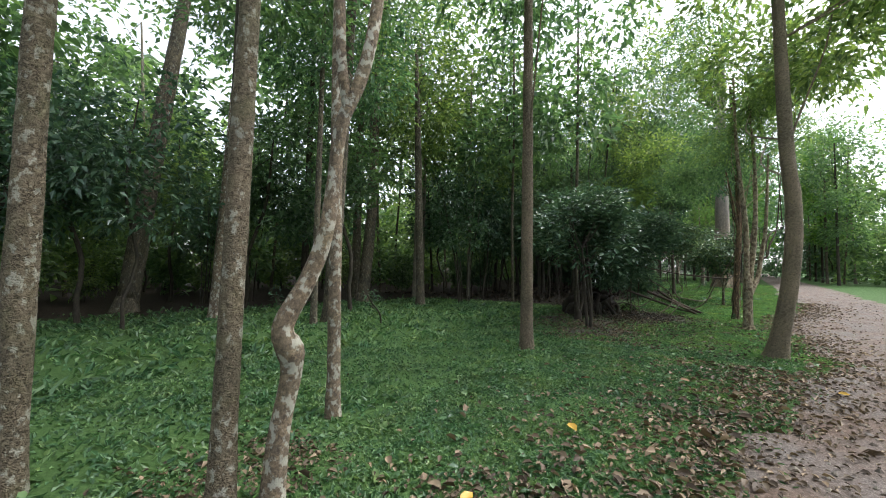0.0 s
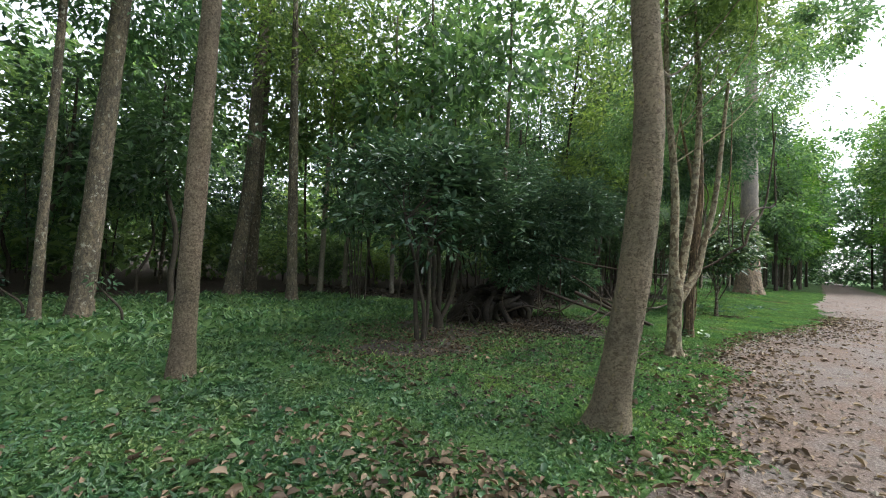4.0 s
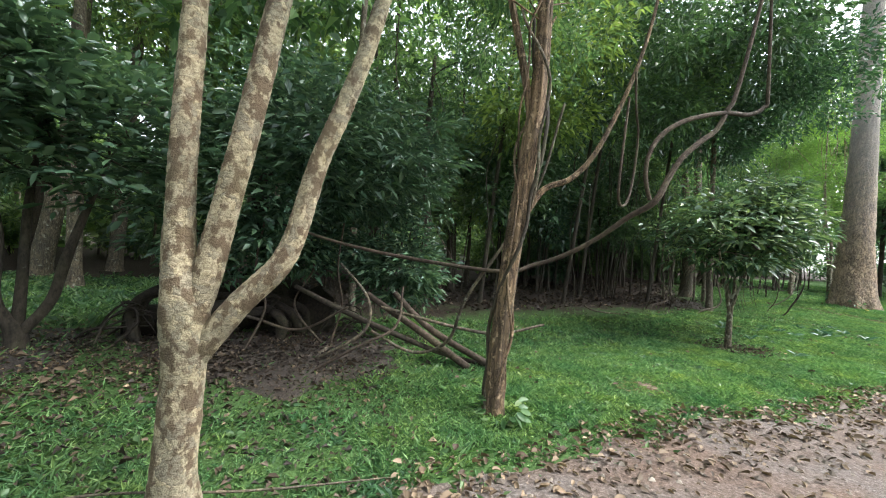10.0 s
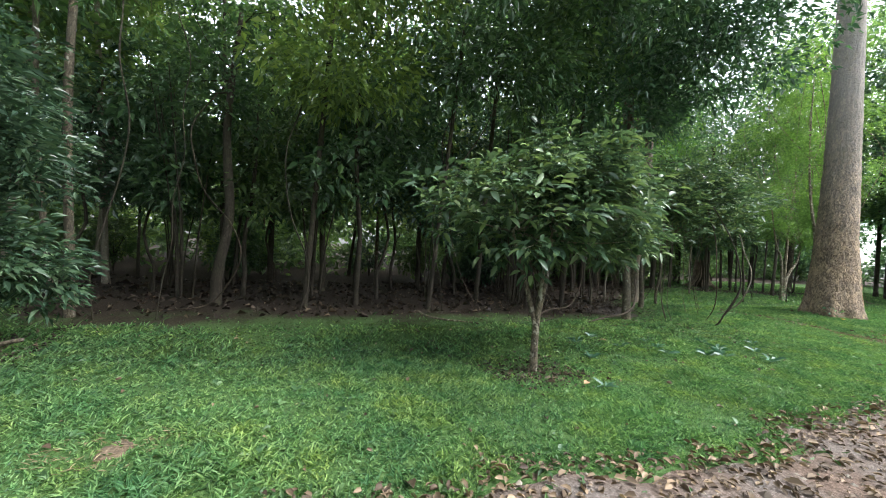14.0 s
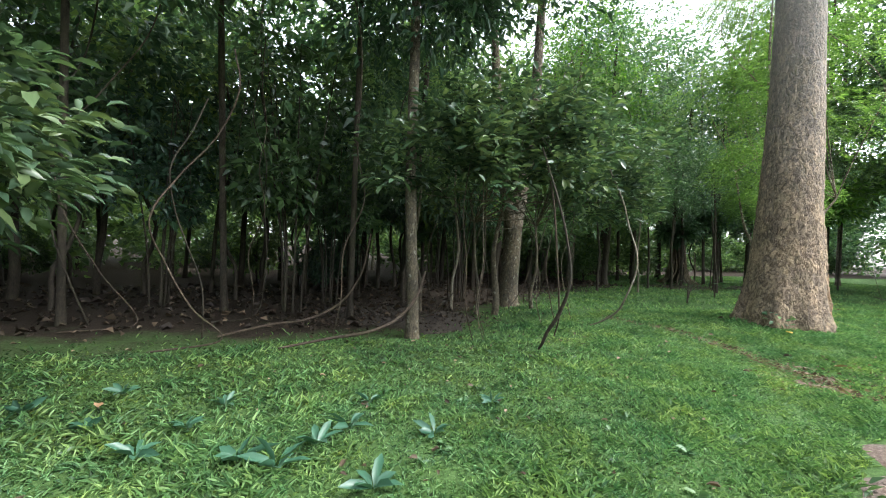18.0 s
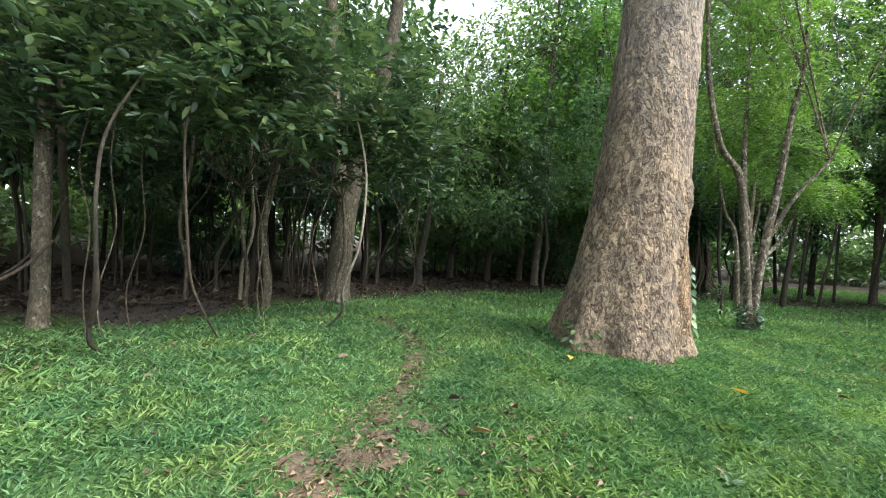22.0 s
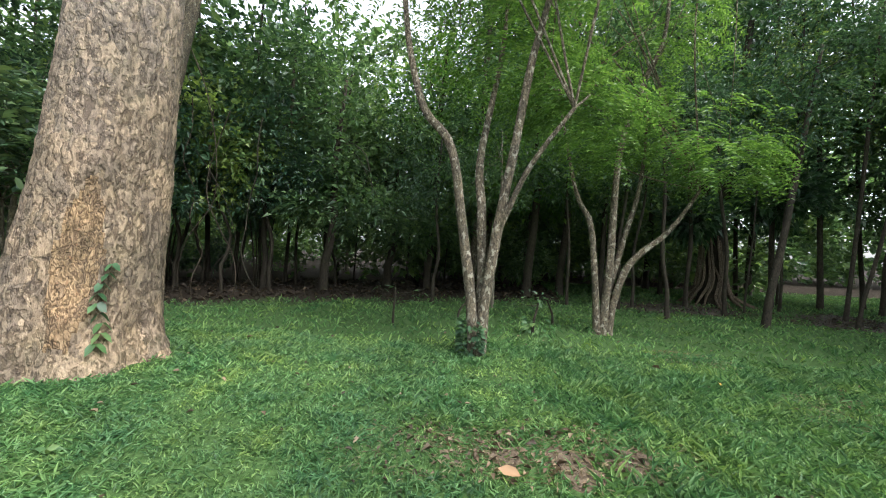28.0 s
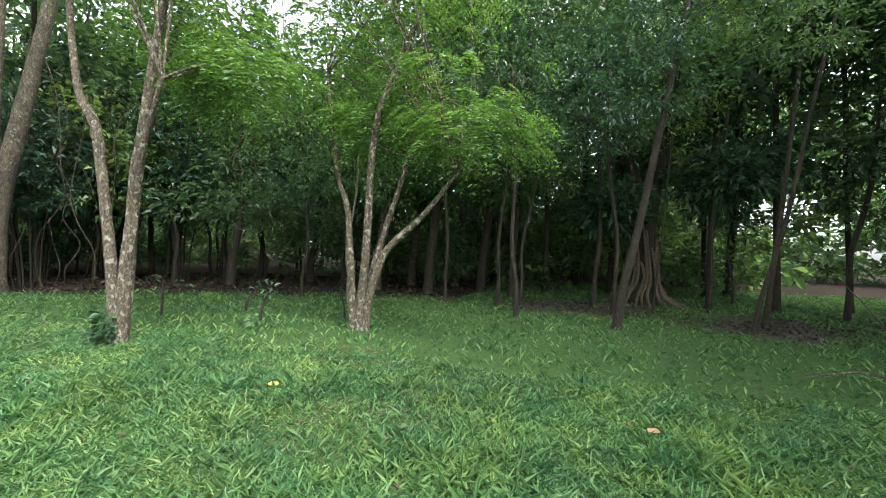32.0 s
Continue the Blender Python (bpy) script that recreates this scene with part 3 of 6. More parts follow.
WORN = ((40.67, 3.2, 0.8), (41.15, 3.25, 0.65), (40.15, 3.2, 0.65), (39.5, 3.0, 0.6), (43.9, 4.4, 0.8), (44.6, 5.0, 0.7), (43.2, 6.2, 0.7), (48.31, 3.59, 0.8), (1.77, 3.33, 0.5), (18.0, 2.3, 0.45), (32.22, 2.16, 0.6), (32.85, 2.8, 0.4))
MULCH = ((0.23, 4.27, 0.75), (1.73, 3.23, 0.7), (1.03, 3.58, 0.5), (10.1, 5.15, 1.7), (11.69, 6.15, 1.9), (13.65, 5.85, 1.5), (14.97, 5.35, 1.8), (12.9, 4.7, 1.0), (14.1, 4.7, 1.3), (22.51, 3.06, 0.75), (1.21, 5.04, 0.7), (29.04, 7.97, 2.0), (46.68, 13.26, 2.2), (50.79, 11.79, 2.0), (55.0, 12.14, 1.8))


RISES = ((36.1, 4.2, 2.2, 0.3), (2.8, 5.6, 1.7, -0.12), (29.4, 6.6, 1.6, -0.12), (22.7, 3.3, 1.5, -0.13), (41.0, 6.5, 2.6, 0.15), (33.2, 7.0, 2.0, 0.12))


def edge_at(x):
    x = np.asarray(x, float)
    return np.interp(x, *zip(*ROAD_EDGE)) + 0.12 * np.sin(1.9 * x) + 0.07 * np.sin(4.3 * x + 1) + 0.04 * np.sin(9.7 * x)


def wood_at(x):
    return np.interp(x, *zip(*WOOD_EDGE))


def lie(x, y):
    """Height of the ground."""
    x, y = np.asarray(x, float), np.asarray(y, float)
    away = np.clip((y - 3) / 6, 0, 1)
    rise = sum(h * np.exp(-((x - a) ** 2 + (y - b) ** 2) / (r * r)) for a, b, r, h in RISES)
    return rise + 0.035 * np.sin(0.9 * x + 0.4 * y) * np.cos(0.7 * y - 0.3 * x) * (0.4 + 0.6 * away)


def strip(x0, x1, y0, y1, step):
    gx, gy = np.arange(x0, x1 + 1e-6, step), np.arange(y0, y1 + 1e-6, step)
    X, Y = np.meshgrid(gx, gy)
    v = np.stack([X, Y, lie(X, Y)], -1).reshape(-1, 3)
    i = np.arange(len(gy) - 1)[:, None] * len(gx) + np.arange(len(gx) - 1)[None, :]
    q = np.stack([i, i + 1, i + len(gx) + 1, i + len(gx)], -1).reshape(-1, 4)
    return v, q


# one sheet: fine near the walk, widening to the horizon
gx = np.concatenate([[-900, -400, -150, -60, -30], np.arange(-16, 80.1, 0.4), [95, 130, 200, 450, 950]])
gy = np.concatenate([[-900, -400, -150, -60, -25, -12], np.arange(-7, 22.1, 0.4), [30, 45, 80, 200, 450, 900]])
GX, GY = np.meshgrid(gx, gy)
gv = np.stack([GX, GY, np.where((np.abs(GX - 32) < 50) & (np.abs(GY - 7) < 16), lie(GX, GY), 0.0)], -1).reshape(-1, 3)
gi = np.arange(len(gy) - 1)[:, None] * len(gx) + np.arange(len(gx) - 1)[None, :]
gq = np.stack([gi, gi + 1, gi + len(gx) + 1, gi + len(gx)], -1).reshape(-1, 4)
tagged(piece("ground", mesh_of("ground", gv, gq, mats=[M_GROUND])), "grassy soil with brown leaf mould, darkened for shade, under the trees", "ground", kind="structure")

# the earth road, a little proud of the soil, with an uneven edge
rx = np.concatenate([np.arange(-60, 70, 0.1), np.arange(70, 200, 1.0)])
steps = np.array([0.0, 0.12, 0.35, 0.8, 1.5, 2.2, 3.0, 3.8, 4.3])
ry = edge_at(rx)[:, None] - steps[None, :]
rz = lie(rx[:, None], ry) + np.array([-0.012, 0.012, 0.02, 0.012, 0.03, 0.03, 0.015, 0.012, -0.012])[None, :] + 0.006 * np.sin(7 * rx[:, None] + 3 * steps)
rv = np.stack([np.broadcast_to(rx[:, None], ry.shape), ry, rz], -1).reshape(-1, 3)
i = np.arange(len(rx) - 1)[:, None] * len(steps) + np.arange(len(steps) - 1)[None, :]
rq = np.stack([i, i + len(steps), i + len(steps) + 1, i + 1], -1).reshape(-1, 4)[:, ::-1]
tagged(piece("road", mesh_of("road", rv, rq[:, ::-1], mats=[M_ROAD])), "reddish brown earth and gravel road strewn with dry leaves", "road", kind="structure")


def bare_patch(x, y, r, seed, label, mat=None):
    local = np.random.default_rng(seed)
    a = np.linspace(0, 2 * np.pi, 36, endpoint=False)
    wob = 1 + 0.25 * np.sin(2 * a + local.uniform(0, 6)) + 0.15 * np.sin(5 * a + local.uniform(0, 6)) + 0.08 * np.sin(11 * a)
    rings = [np.array([[x, y, float(lie(x, y)) + 0.016]])]
    for f, h in ((0.5, 0.014), (0.85, 0.012), (1.0, -0.01)):
        px, py = x + r * f * wob * np.cos(a), y + r * f * wob * np.sin(a)
        rings.append(np.stack([px, py, lie(px, py) + h], 1))
    v = np.vstack(rings)
    j = np.arange(36)
    k = (j + 1) % 36
    t = np.stack([np.zeros(36, int), 1 + j, 1 + k], 1)
    q = np.vstack([np.stack([1 + o + j, 1 + o + 36 + j, 1 + o + 36 + k, 1 + o + k], 1) for o in (0, 36)])
    tagged(piece("bare_earth", mesh_of("bare_earth", v, q, t, mats=[mat or M_MOULD])), label, "bare earth", "bare patches in the grass", kind="structure")


for k, (x, y, r) in enumerate(BARE):
    bare_patch(x, y, r, 40 + k, "bare patch of brown earth worn through the grass", M_EARTH)
tl = smooth_line([(x, y, 0, 0.2) for x, y in TRAIL], 0.3)
for k in range(0, len(tl), 1):
    if rng.random() < 0.7:
        bare_patch(tl[k, 0] + rng.normal(0, 0.06), tl[k, 1], rng.uniform(0.05, 0.12), 70 + k, "worn earth of a narrow foot trail through the grass", M_EARTH)

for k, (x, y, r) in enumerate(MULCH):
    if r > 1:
        bare_patch(x, y, min(1.7, r * (0.5 if x < 12 else 0.72)), 140 + k, "leaf mould and soil under a shrub, toned dark for its shade")


# ---- trees that stand close to the walk ----
def straight(r, top, lean=(0, 0), flare=1.5, kink=0.0):
    """Trunk points: a flared foot, then a slow taper."""
    dx, dy = lean
    return [(0, 0, -0.15, r * flare), (dx * 0.01, dy * 0.01, 0.12, r * (1 + (flare - 1) * 0.5)), (dx * 0.035, dy * 0.035, 0.42, r * (1 + (flare - 1) * 0.2)), (dx * 0.07, dy * 0.07, 0.9, r * 1.02),
            (dx * 0.3 + kink, dy * 0.3, top * 0.3, r * 0.93), (dx * 0.6 - kink * 0.6, dy * 0.6, top * 0.6, r * 0.78), (dx, dy, top, r * 0.42)]


def tall(x, y, r, top, bark, label, lean=(0, 0), seed=1, spread=2.8, n=170, leaf=None, low=0.62, extra=(), trunk=None, **kw):
    spread *= 1.12
    c = ((lean[0], lean[1], top * 1.02), (spread, spread, top * (1 - low) * 0.75))
    c2 = ((lean[0] * 0.7 + spread * 0.3, lean[1] * 0.7 + 0.4, top * 0.78), (spread * 0.8, spread * 0.8, top * 0.14))
    trunk = trunk or straight(r, top, lean, kink=kw.pop("kink", 0.0), flare=kw.pop("flare", 1.5))
    return tree((x, y), trunk, [c, c2, *extra], leaf or M_LEAF_FOREST, bark, label, seed=seed,
                sprays_n=int(n * 0.85), group="tall trees beside the road", leaf_size=(0.25, 0.12), per=13, reach=0.75, **kw)


tall(-0.02, 5.92, 0.125, 13, M_BARK_RINGED, "tall mossy rough-barked tree standing in low groundcover", seed=2, lean=(0.2, 0.4), lump=0.1)
tall(0.82, 4.63, 0.1, 12, M_BARK_RINGED, "slender tree with mottled grey and ochre bark in groundcover", seed=3, lean=(0.5, 0.5), step=0.05, wrinkle=0.006, sides=18)
crooked = [(-0.01, 0.01, -0.12, 0.130), (0.03, -0.02, 0.57, 0.097), (0.10, -0.06, 1.08, 0.091), (0.09, -0.05, 1.27, 0.119), (0.03, -0.02, 1.46, 0.091), (0.20, -0.12, 1.85, 0.078), (0.32, -0.19, 2.24, 0.073), (0.38, -0.22, 2.70, 0.068), (0.43, -0.25, 3.24, 0.065), (0.58, -0.34, 3.71, 0.065), (0.70, -0.41, 4.43, 0.058), (0.95, -0.45, 6.4, 0.05), (1.1, -0.3, 11.0, 0.03)]
tree((1.1, 4.48), crooked, [((1.2, 0.6, 11.0), (2.4, 2.4, 2.4))], M_LEAF_FOREST, M_BARK_LICHEN, "crooked slim tree patched with white lichen", seed=4, lump=0.12,
     group="tall trees beside the road", forks=[[(0.47, -0.27, 3.45, 0.055), (0.42, -0.2, 4.2, 0.05), (0.5, 0.1, 7.5, 0.03)]], leaf_size=(0.17, 0.075), step=0.06, sides=16)
tall(2.43, 5.59, 0.095, 13, M_BARK_LICHEN, "straight slim tree with pale lichened bark", seed=5, lean=(0.4, 0.9))
tall(2.79, 9.06, 0.1, 12, M_BARK_DARK, "thin dark tree among groundcover", seed=6, lean=(0.2, 0.3))
tall(6.87, 5.46, 0.15, 13, M_BARK_BROWN, "straight brown tree rising from green groundcover", seed=7, lean=(0.35, 0.3), step=0.06, wrinkle=0.004, sides=16)
bowed = [(0.03, 0.1, -0.15, 0.33), (0.02, 0.04, 0.12, 0.25), (0.01, 0.0, 0.4, 0.205), (0.0, -0.08, 0.9, 0.178), (0.0, -0.2, 1.7, 0.17), (0.03, -0.27, 2.6, 0.165), (0.08, -0.27, 3.6, 0.158), (0.16, -0.16, 4.8, 0.148), (0.2, 0.0, 8.5, 0.12), (0.1, 0.3, 14, 0.07)]
tall(9.27, 1.6, 0.165, 14, M_BARK_WRINKLED, "big tree with deeply wrinkled tan bark beside the road", seed=8, lean=(0.1, 0.3), trunk=bowed, extra=(((3.4, -1.4, 8.2), (2.4, 1.8, 1.3)), ((5.4, 0.4, 8.8), (2.4, 2.0, 1.3)), ((1.2, -2.6, 9.0), (2.2, 1.8, 1.2))), lump=0.05, wrinkle=0.008, sides=48, step=0.02)
tall(10.29, 14.21, 0.3, 16, M_BARK_GREY, "leaning brown tree at the edge of the wood", seed=9, lean=(1.3, 0.3), spread=3.2, kink=0.15)
tall(6.4, 11.06, 0.26, 15, M_BARK_GREY, "thick grey-barked tree standing in the grass", seed=10, lean=(0.8, 0.0), spread=3.0)
tall(4.38, 13.33, 0.17, 14, M_BARK_LICHEN, "lichened grey tree standing in shaded grass", seed=11, lean=(0.9, 0.2))
tall(5.75, 10.84, 0.11, 11, M_BARK_GREY, "thin grey tree in shaded groundcover", seed=12, lean=(0.2, 0.2))
tall(3.22, 16.43, 0.36, 18, M_BARK_GREY, "pale leaning tree at the back of the clearing", seed=13, lean=(2.6, 1.0), spread=3.5)
tall(15.24, 15.47, 0.14, 13, M_BARK_PALE, "slender pale tree at the edge of the dark wood", seed=14, lean=(0.5, 0.3))
tall(11.29, 12.07, 0.2, 12, M_BARK_GREY, "straight pale brown tree in the grass", seed=15, lean=(-0.4, 0.3))
tall(28.66, 6.16, 0.13, 12, M_BARK_GREY, "slim grey tree at the edge of the shade", seed=17, lean=(-0.3, 0.4), kink=-0.06)
# four added trees: their high wide crowns are there to shade the grass
tall(20.38, 8.5, 0.08, 14, M_BARK_DARK, "added dark tall tree whose wide crown shades the wood's edge", seed=181, lean=(0.3, -1.2), spread=3.2, n=190, extra=(((-0.2, -3.6, 8.0), (3.0, 2.2, 1.1)), ((0.4, -1.6, 6.2), (2.4, 1.8, 0.9))))
tall(25.65, 9.25, 0.085, 14, M_BARK_DARK, "added dark tall tree whose wide crown shades the wood's edge", seed=182, lean=(-0.6, -1.8), spread=3.2, n=190, extra=(((-0.6, -3.6, 8.0), (2.6, 2.0, 1.0)),))
tall(23.4, 8.1, 0.075, 13, M_BARK_DARK, "added dark tall tree leaning a shading crown over the grass", seed=183, lean=(0.2, -1.6), spread=3.4, n=230, leaf=M_LEAF_DARK, extra=(((-0.4, -4.4, 8.6), (3.6, 2.6, 1.1)), ((2.4, -5.2, 9.4), (3.2, 2.4, 1.0)), ((0.6, -2.2, 7.0), (2.8, 2.2, 0.9))))
tall(28.0, 8.0, 0.075, 13, M_BARK_DARK, "added dark tall tree leaning a shading crown over the grass", seed=184, lean=(-0.4, -1.4), spread=3.4, n=230, leaf=M_LEAF_DARK, extra=(((-0.8, -4.2, 8.8), (3.6, 2.6, 1.1)), ((0.4, -2.0, 7.2), (2.8, 2.2, 0.9)), ((2.8, -3.6, 8.6), (3.2, 2.4, 1.1)), ((1.2, -5.6, 9.6), (3.4, 2.4, 1.0))))
tall(11.62, 16.3, 0.26, 15, M_BARK_GREY, "grey tree at the back of the clearing", seed=18, lean=(0.5, 0.4))
tall(9.52, 17.09, 0.2, 14, M_BARK_DARK, "dark tree at the back of the clearing", seed=19, lean=(0.3, 0.2))

# three-stemmed tree with patchy bark and spreading roots
g_trunk = [(0, 0, -0.12, 0.24), (0, 0, 0.1, 0.175), (0.0, 0, 0.35, 0.14), (0.02, 0, 0.9, 0.135), (0.0, 0, 1.35, 0.15), (-0.06, 0.03, 1.9, 0.09), (-0.05, 0.05, 3.4, 0.075),
           (0.0, 0.3, 6.0, 0.05), (0.1, 0.4, 8.5, 0.03)]
g_forks = [[(0.02, 0, 1.25, 0.11), (0.15, -0.06, 1.75, 0.095), (0.42, -0.2, 3.3, 0.075), (0.75, -0.2, 5.5, 0.05), (0.9, 0, 8.0, 0.025)],
           [(0.04, 0, 1.0, 0.09), (0.3, -0.14, 1.38, 0.085), (0.58, -0.28, 1.75, 0.075), (0.74, -0.36, 2.37, 0.065), (1.05, -0.5, 3.4, 0.055), (1.6, -0.6, 6.0, 0.03)]]
gtree = tree((13.22, 2.14), g_trunk, [((0.4, 0.6, 8.6), (3.0, 2.6, 1.8)), ((1.8, 0.2, 7.0), (2.0, 2.0, 1.3)), ((2.6, -1.4, 8.2), (2.2, 1.8, 1.2))], M_LEAF_FOREST, M_BARK_SPOT,
             "three-stemmed tree with patchy pale bark and spreading roots", seed=21, forks=g_forks, lump=0.07, sides=24, step=0.035, wrinkle=0.009)
for k, (a, ln) in enumerate(((195, 0.4), (262, 0.32), (310, 0.5))):
    ca, sa = math.cos(radians(a)), math.sin(radians(a))
    rl = smooth_line([(ca * 0.08, sa * 0.08, 0.2, 0.07), (ca * 0.17, sa * 0.17, 0.06, 0.06), (ca * ln * 0.7, sa * ln * 0.7, 0.0, 0.035), (ca * ln, sa * ln, -0.05, 0.015)], 0.06)
    piece("root", mesh_of("root", *tube(rl, 8, 0.12, seed=k), mats=[M_BARK_SPOT]), gtree)

# fluted reddish tree
h_trunk = [(0, 0, -0.12, 0.16), (0, 0, 0.15, 0.125), (0.0, 0.0, 0.6, 0.112), (0.05, -0.02, 1.4, 0.108), (0.12, -0.05, 2.2, 0.105), (0.2, -0.1, 3.1, 0.10), (0.3, -0.1, 4.5, 0.09), (0.5, 0.2, 9.5, 0.05)]
h_forks = [[(0.2, -0.08, 2.3, 0.05), (0.42, -0.18, 2.62, 0.036), (0.75, -0.35, 2.8, 0.032), (1.1, -0.5, 3.3, 0.03), (1.7, -0.6, 4.6, 0.022), (2.4, -0.5, 6.6, 0.014)],
           [(0.24, -0.1, 3.2, 0.05), (0.1, 0.0, 4.0, 0.045), (-0.3, 0.3, 5.8, 0.03)]]
tree((15.75, 2.5), h_trunk, [((0.6, 0.6, 9.0), (2.8, 2.6, 1.8)), ((0.0, 0.8, 6.2), (1.8, 1.6, 1.0)), ((3.6, -0.8, 7.6), (3.0, 2.4, 1.3)), ((2.0, 2.2, 6.0), (2.0, 1.6, 1.1)), ((6.6, -1.3, 9.4), (2.3, 1.9, 1.2))], M_LEAF_FOREST, M_BARK_RED,
     "fluted reddish brown tree with forking limbs", seed=22, forks=h_forks, flute=0.22, flutes=7, sides=28, step=0.06, sprays_n=200)


# woody climbers winding up the fluted tree
for k in range(4):
    pts = []
    for j in range(16):
        z = -0.02 + 0.26 * j
        an = 1.4 * k + 0.42 * j * (1 if k % 2 else -1) + 0.5 * math.sin(j + k)
        rr = 0.135 + 0.03 * math.sin(2.1 * j + k) + 0.02 * max(0, j - 8)
        pts.append((15.75 + 0.8 * float(np.interp(z, (0.5, 2.6, 3.8), (0.0, 0.2, 0.3))) + 0.78 * rr * math.cos(an), 2.5 - 0.8 * float(np.interp(z, (0.5, 2.6), (0, 0.1))) + 0.78 * rr * math.sin(an), z, (0.012, 0.018, 0.014, 0.01)[k]))
    climber = tagged(piece("vine", mesh_of("vine", *tube(smooth_line(pts, 0.08), 7, 0.12, seed=k), mats=[(M_BARK_RED, M_BARK_DARK, M_BARK_GREY, M_BARK_RED)[k]])), "thin woody vine winding up a fluted trunk", "vine", "hanging vines")


# the giant
def giant():
    t = thing("giant_tree", (35.9, 4.05, 0), "huge tree with flared scaly grey-brown trunk in mown grass", "tree")
    t.scale, t.rotation_euler = (0.64, 0.64, 0.86), (0, 0, radians(9))
    line = smooth_line([(0, 0, -0.25, 1.4), (0.0, 0, 0.05, 1.24), (0.04, 0, 0.45, 1.1), (0.16, 0, 1.1, 0.98), (0.3, 0.02, 2.0, 0.88), (0.46, 0.02, 3.5, 0.78),
                        (0.62, 0.02, 5.6, 0.7), (0.8, 0.05, 9.5, 0.6), (1.0, 0.1, 15.0, 0.5), (1.2, 0.1, 21.0, 0.36)], 0.045)
    line = np.vstack([line[line[:, 2] < 6.5], line[line[:, 2] >= 6.5][::8], line[-1:]])
    v, q, tr = tube(line, 128, 0.018, 0.0, 5, 31)
    # buttress folds near the foot and a scaly, ridged skin
    foot = np.exp(-np.clip(v[:, 2], 0, None) / 0.55)
    cx, cy = np.interp(v[:, 2], line[:, 2], line[:, 0]), np.interp(v[:, 2], line[:, 2], line[:, 1])
    a = np.arctan2(v[:, 1] - cy, v[:, 0] - cx)
    rad = np.hypot(v[:, 0] - cx, v[:, 1] - cy)
    add = foot * (0.10 * np.sin(6 * a + 0.8) + 0.05 * np.sin(11 * a + 2.0))
    z = v[:, 2]
    scale = np.abs(np.sin(13 * a + 3.1 * np.sin(z * 3.3 + 2 * a) + 1.2 * np.sin(9 * z))) * np.abs(np.sin(6.5 * z + 2.2 * np.sin(5 * a + z) + 0.9 * np.sin(17 * a)))
    add = add + 0.022 * (1 - scale) ** 2 + 0.012 * np.sin(29 * a + 5 * np.sin(4 * z)) * np.sin(11 * z + 4 * np.sin(7 * a))
    # long healed wound on the road side, with raised lips and a hollow
    da, zz = np.angle(np.exp(1j * (a - radians(-64)))), (z - 1.35) / 0.85
    lip = np.exp(-((np.hypot(da / 0.30, zz) - 1) / 0.16) ** 2)
    add = add + 0.06 * lip - 0.05 * np.exp(-((da / 0.22) ** 2 + zz**2) * 1.5) - 0.10 * np.exp(-((da / 0.05) ** 2 + ((z - 1.2) / 0.12) ** 2))
    # a groove running up the trunk from the wound
    add = add - 0.05 * np.exp(-(np.angle(np.exp(1j * (a - radians(-52) - 0.04 * z))) / 0.07) ** 2) * (z > 1.2)
    v = v + np.stack([np.cos(a), np.sin(a), 0 * a], 1) * (add * np.clip(rad / 0.4, 0, 1))[:, None]
    piece("trunk", mesh_of("trunk", v, q, tr, mats=[M_BARK_GIANT]), t)
    # the smoother tan wood inside the wound, a skin just proud of the trunk
    mid = v[q].mean(1)
    qa = np.arctan2(mid[:, 1] - np.interp(mid[:, 2], line[:, 2], line[:, 1]), mid[:, 0] - np.interp(mid[:, 2], line[:, 2], line[:, 0]))
    inside = np.hypot(np.angle(np.exp(1j * (qa - radians(-66)))) / 0.29, (mid[:, 2] - 1.15) / 1.0) < 0.92 + 0.1 * np.sin(9 * mid[:, 2]) * np.sin(23 * qa)
    out = np.stack([np.cos(a), np.sin(a), 0 * a], 1) * 0.008
    used, back = np.unique(q[inside], return_inverse=True)
    piece("healed_wound", mesh_of("healed_wound", (v + out)[used], back.reshape(-1, 4), mats=[M_BARK_WOUND]), t, "smooth tan healed wound")
    # a leafy creeper up the road side
    soup = []
    for k in range(9):
        z = 0.3 + 0.105 * k
        an = radians(-47) + 0.05 * math.sin(k)
        r = float(np.interp(z, line[:, 2], line[:, 3])) + 0.06
        cxk, cyk = float(np.interp(z, line[:, 2], line[:, 0])), float(np.interp(z, line[:, 2], line[:, 1]))
        o = np.array([math.cos(an), math.sin(an), 0])
        sd = np.array([-o[1], o[0], 0])
        base = np.array([cxk, cyk, z]) + o * r
        for sg in (-1, 1):
            soup.append(leaves([base + o * 0.01], [sd * sg * 0.75 + o * 0.5 + np.array([0, 0, -0.45])], 0.165 - 0.006 * k, 0.11, 0.12, fine=True, droop=0.25))
    piece("creeper", mesh_of("creeper", *join(soup), mats=[M_HERB]), t, "green broad-leaved creeper")
    starts = [(1.0, 0.1, 15.5), (1.1, 0.1, 17.5), (1.15, 0.1, 19.5)]
    cents = [((5.5, 2.6, 19.0), (4.6, 4.0, 2.4)), ((-4.4, 3.4, 19.5), (5.0, 4.6, 2.4)), ((1.0, 2.0, 23.0), (4.6, 4.6, 2.4)), ((-8.5, -3.6, 14.6), (4.0, 3.2, 1.5))]
    soup = []
    for k, (c, r) in enumerate(cents):
        pts = blob_points((130, 200, 130, 260)[k], c, r, 300 + k, 0.55)
        soup.append(sprays(pts, 12, 0.6, 0.36, 0.17, out_from=np.asarray(c)))
        limbs_to(t, starts, [c, pts[3], pts[9], pts[15]], 0.13, M_BARK_GREY, 310 + k)
    piece("crown", mesh_of("crown", *join(soup), mats=[M_LEAF_FOREST], smooth=False), t)
    return t


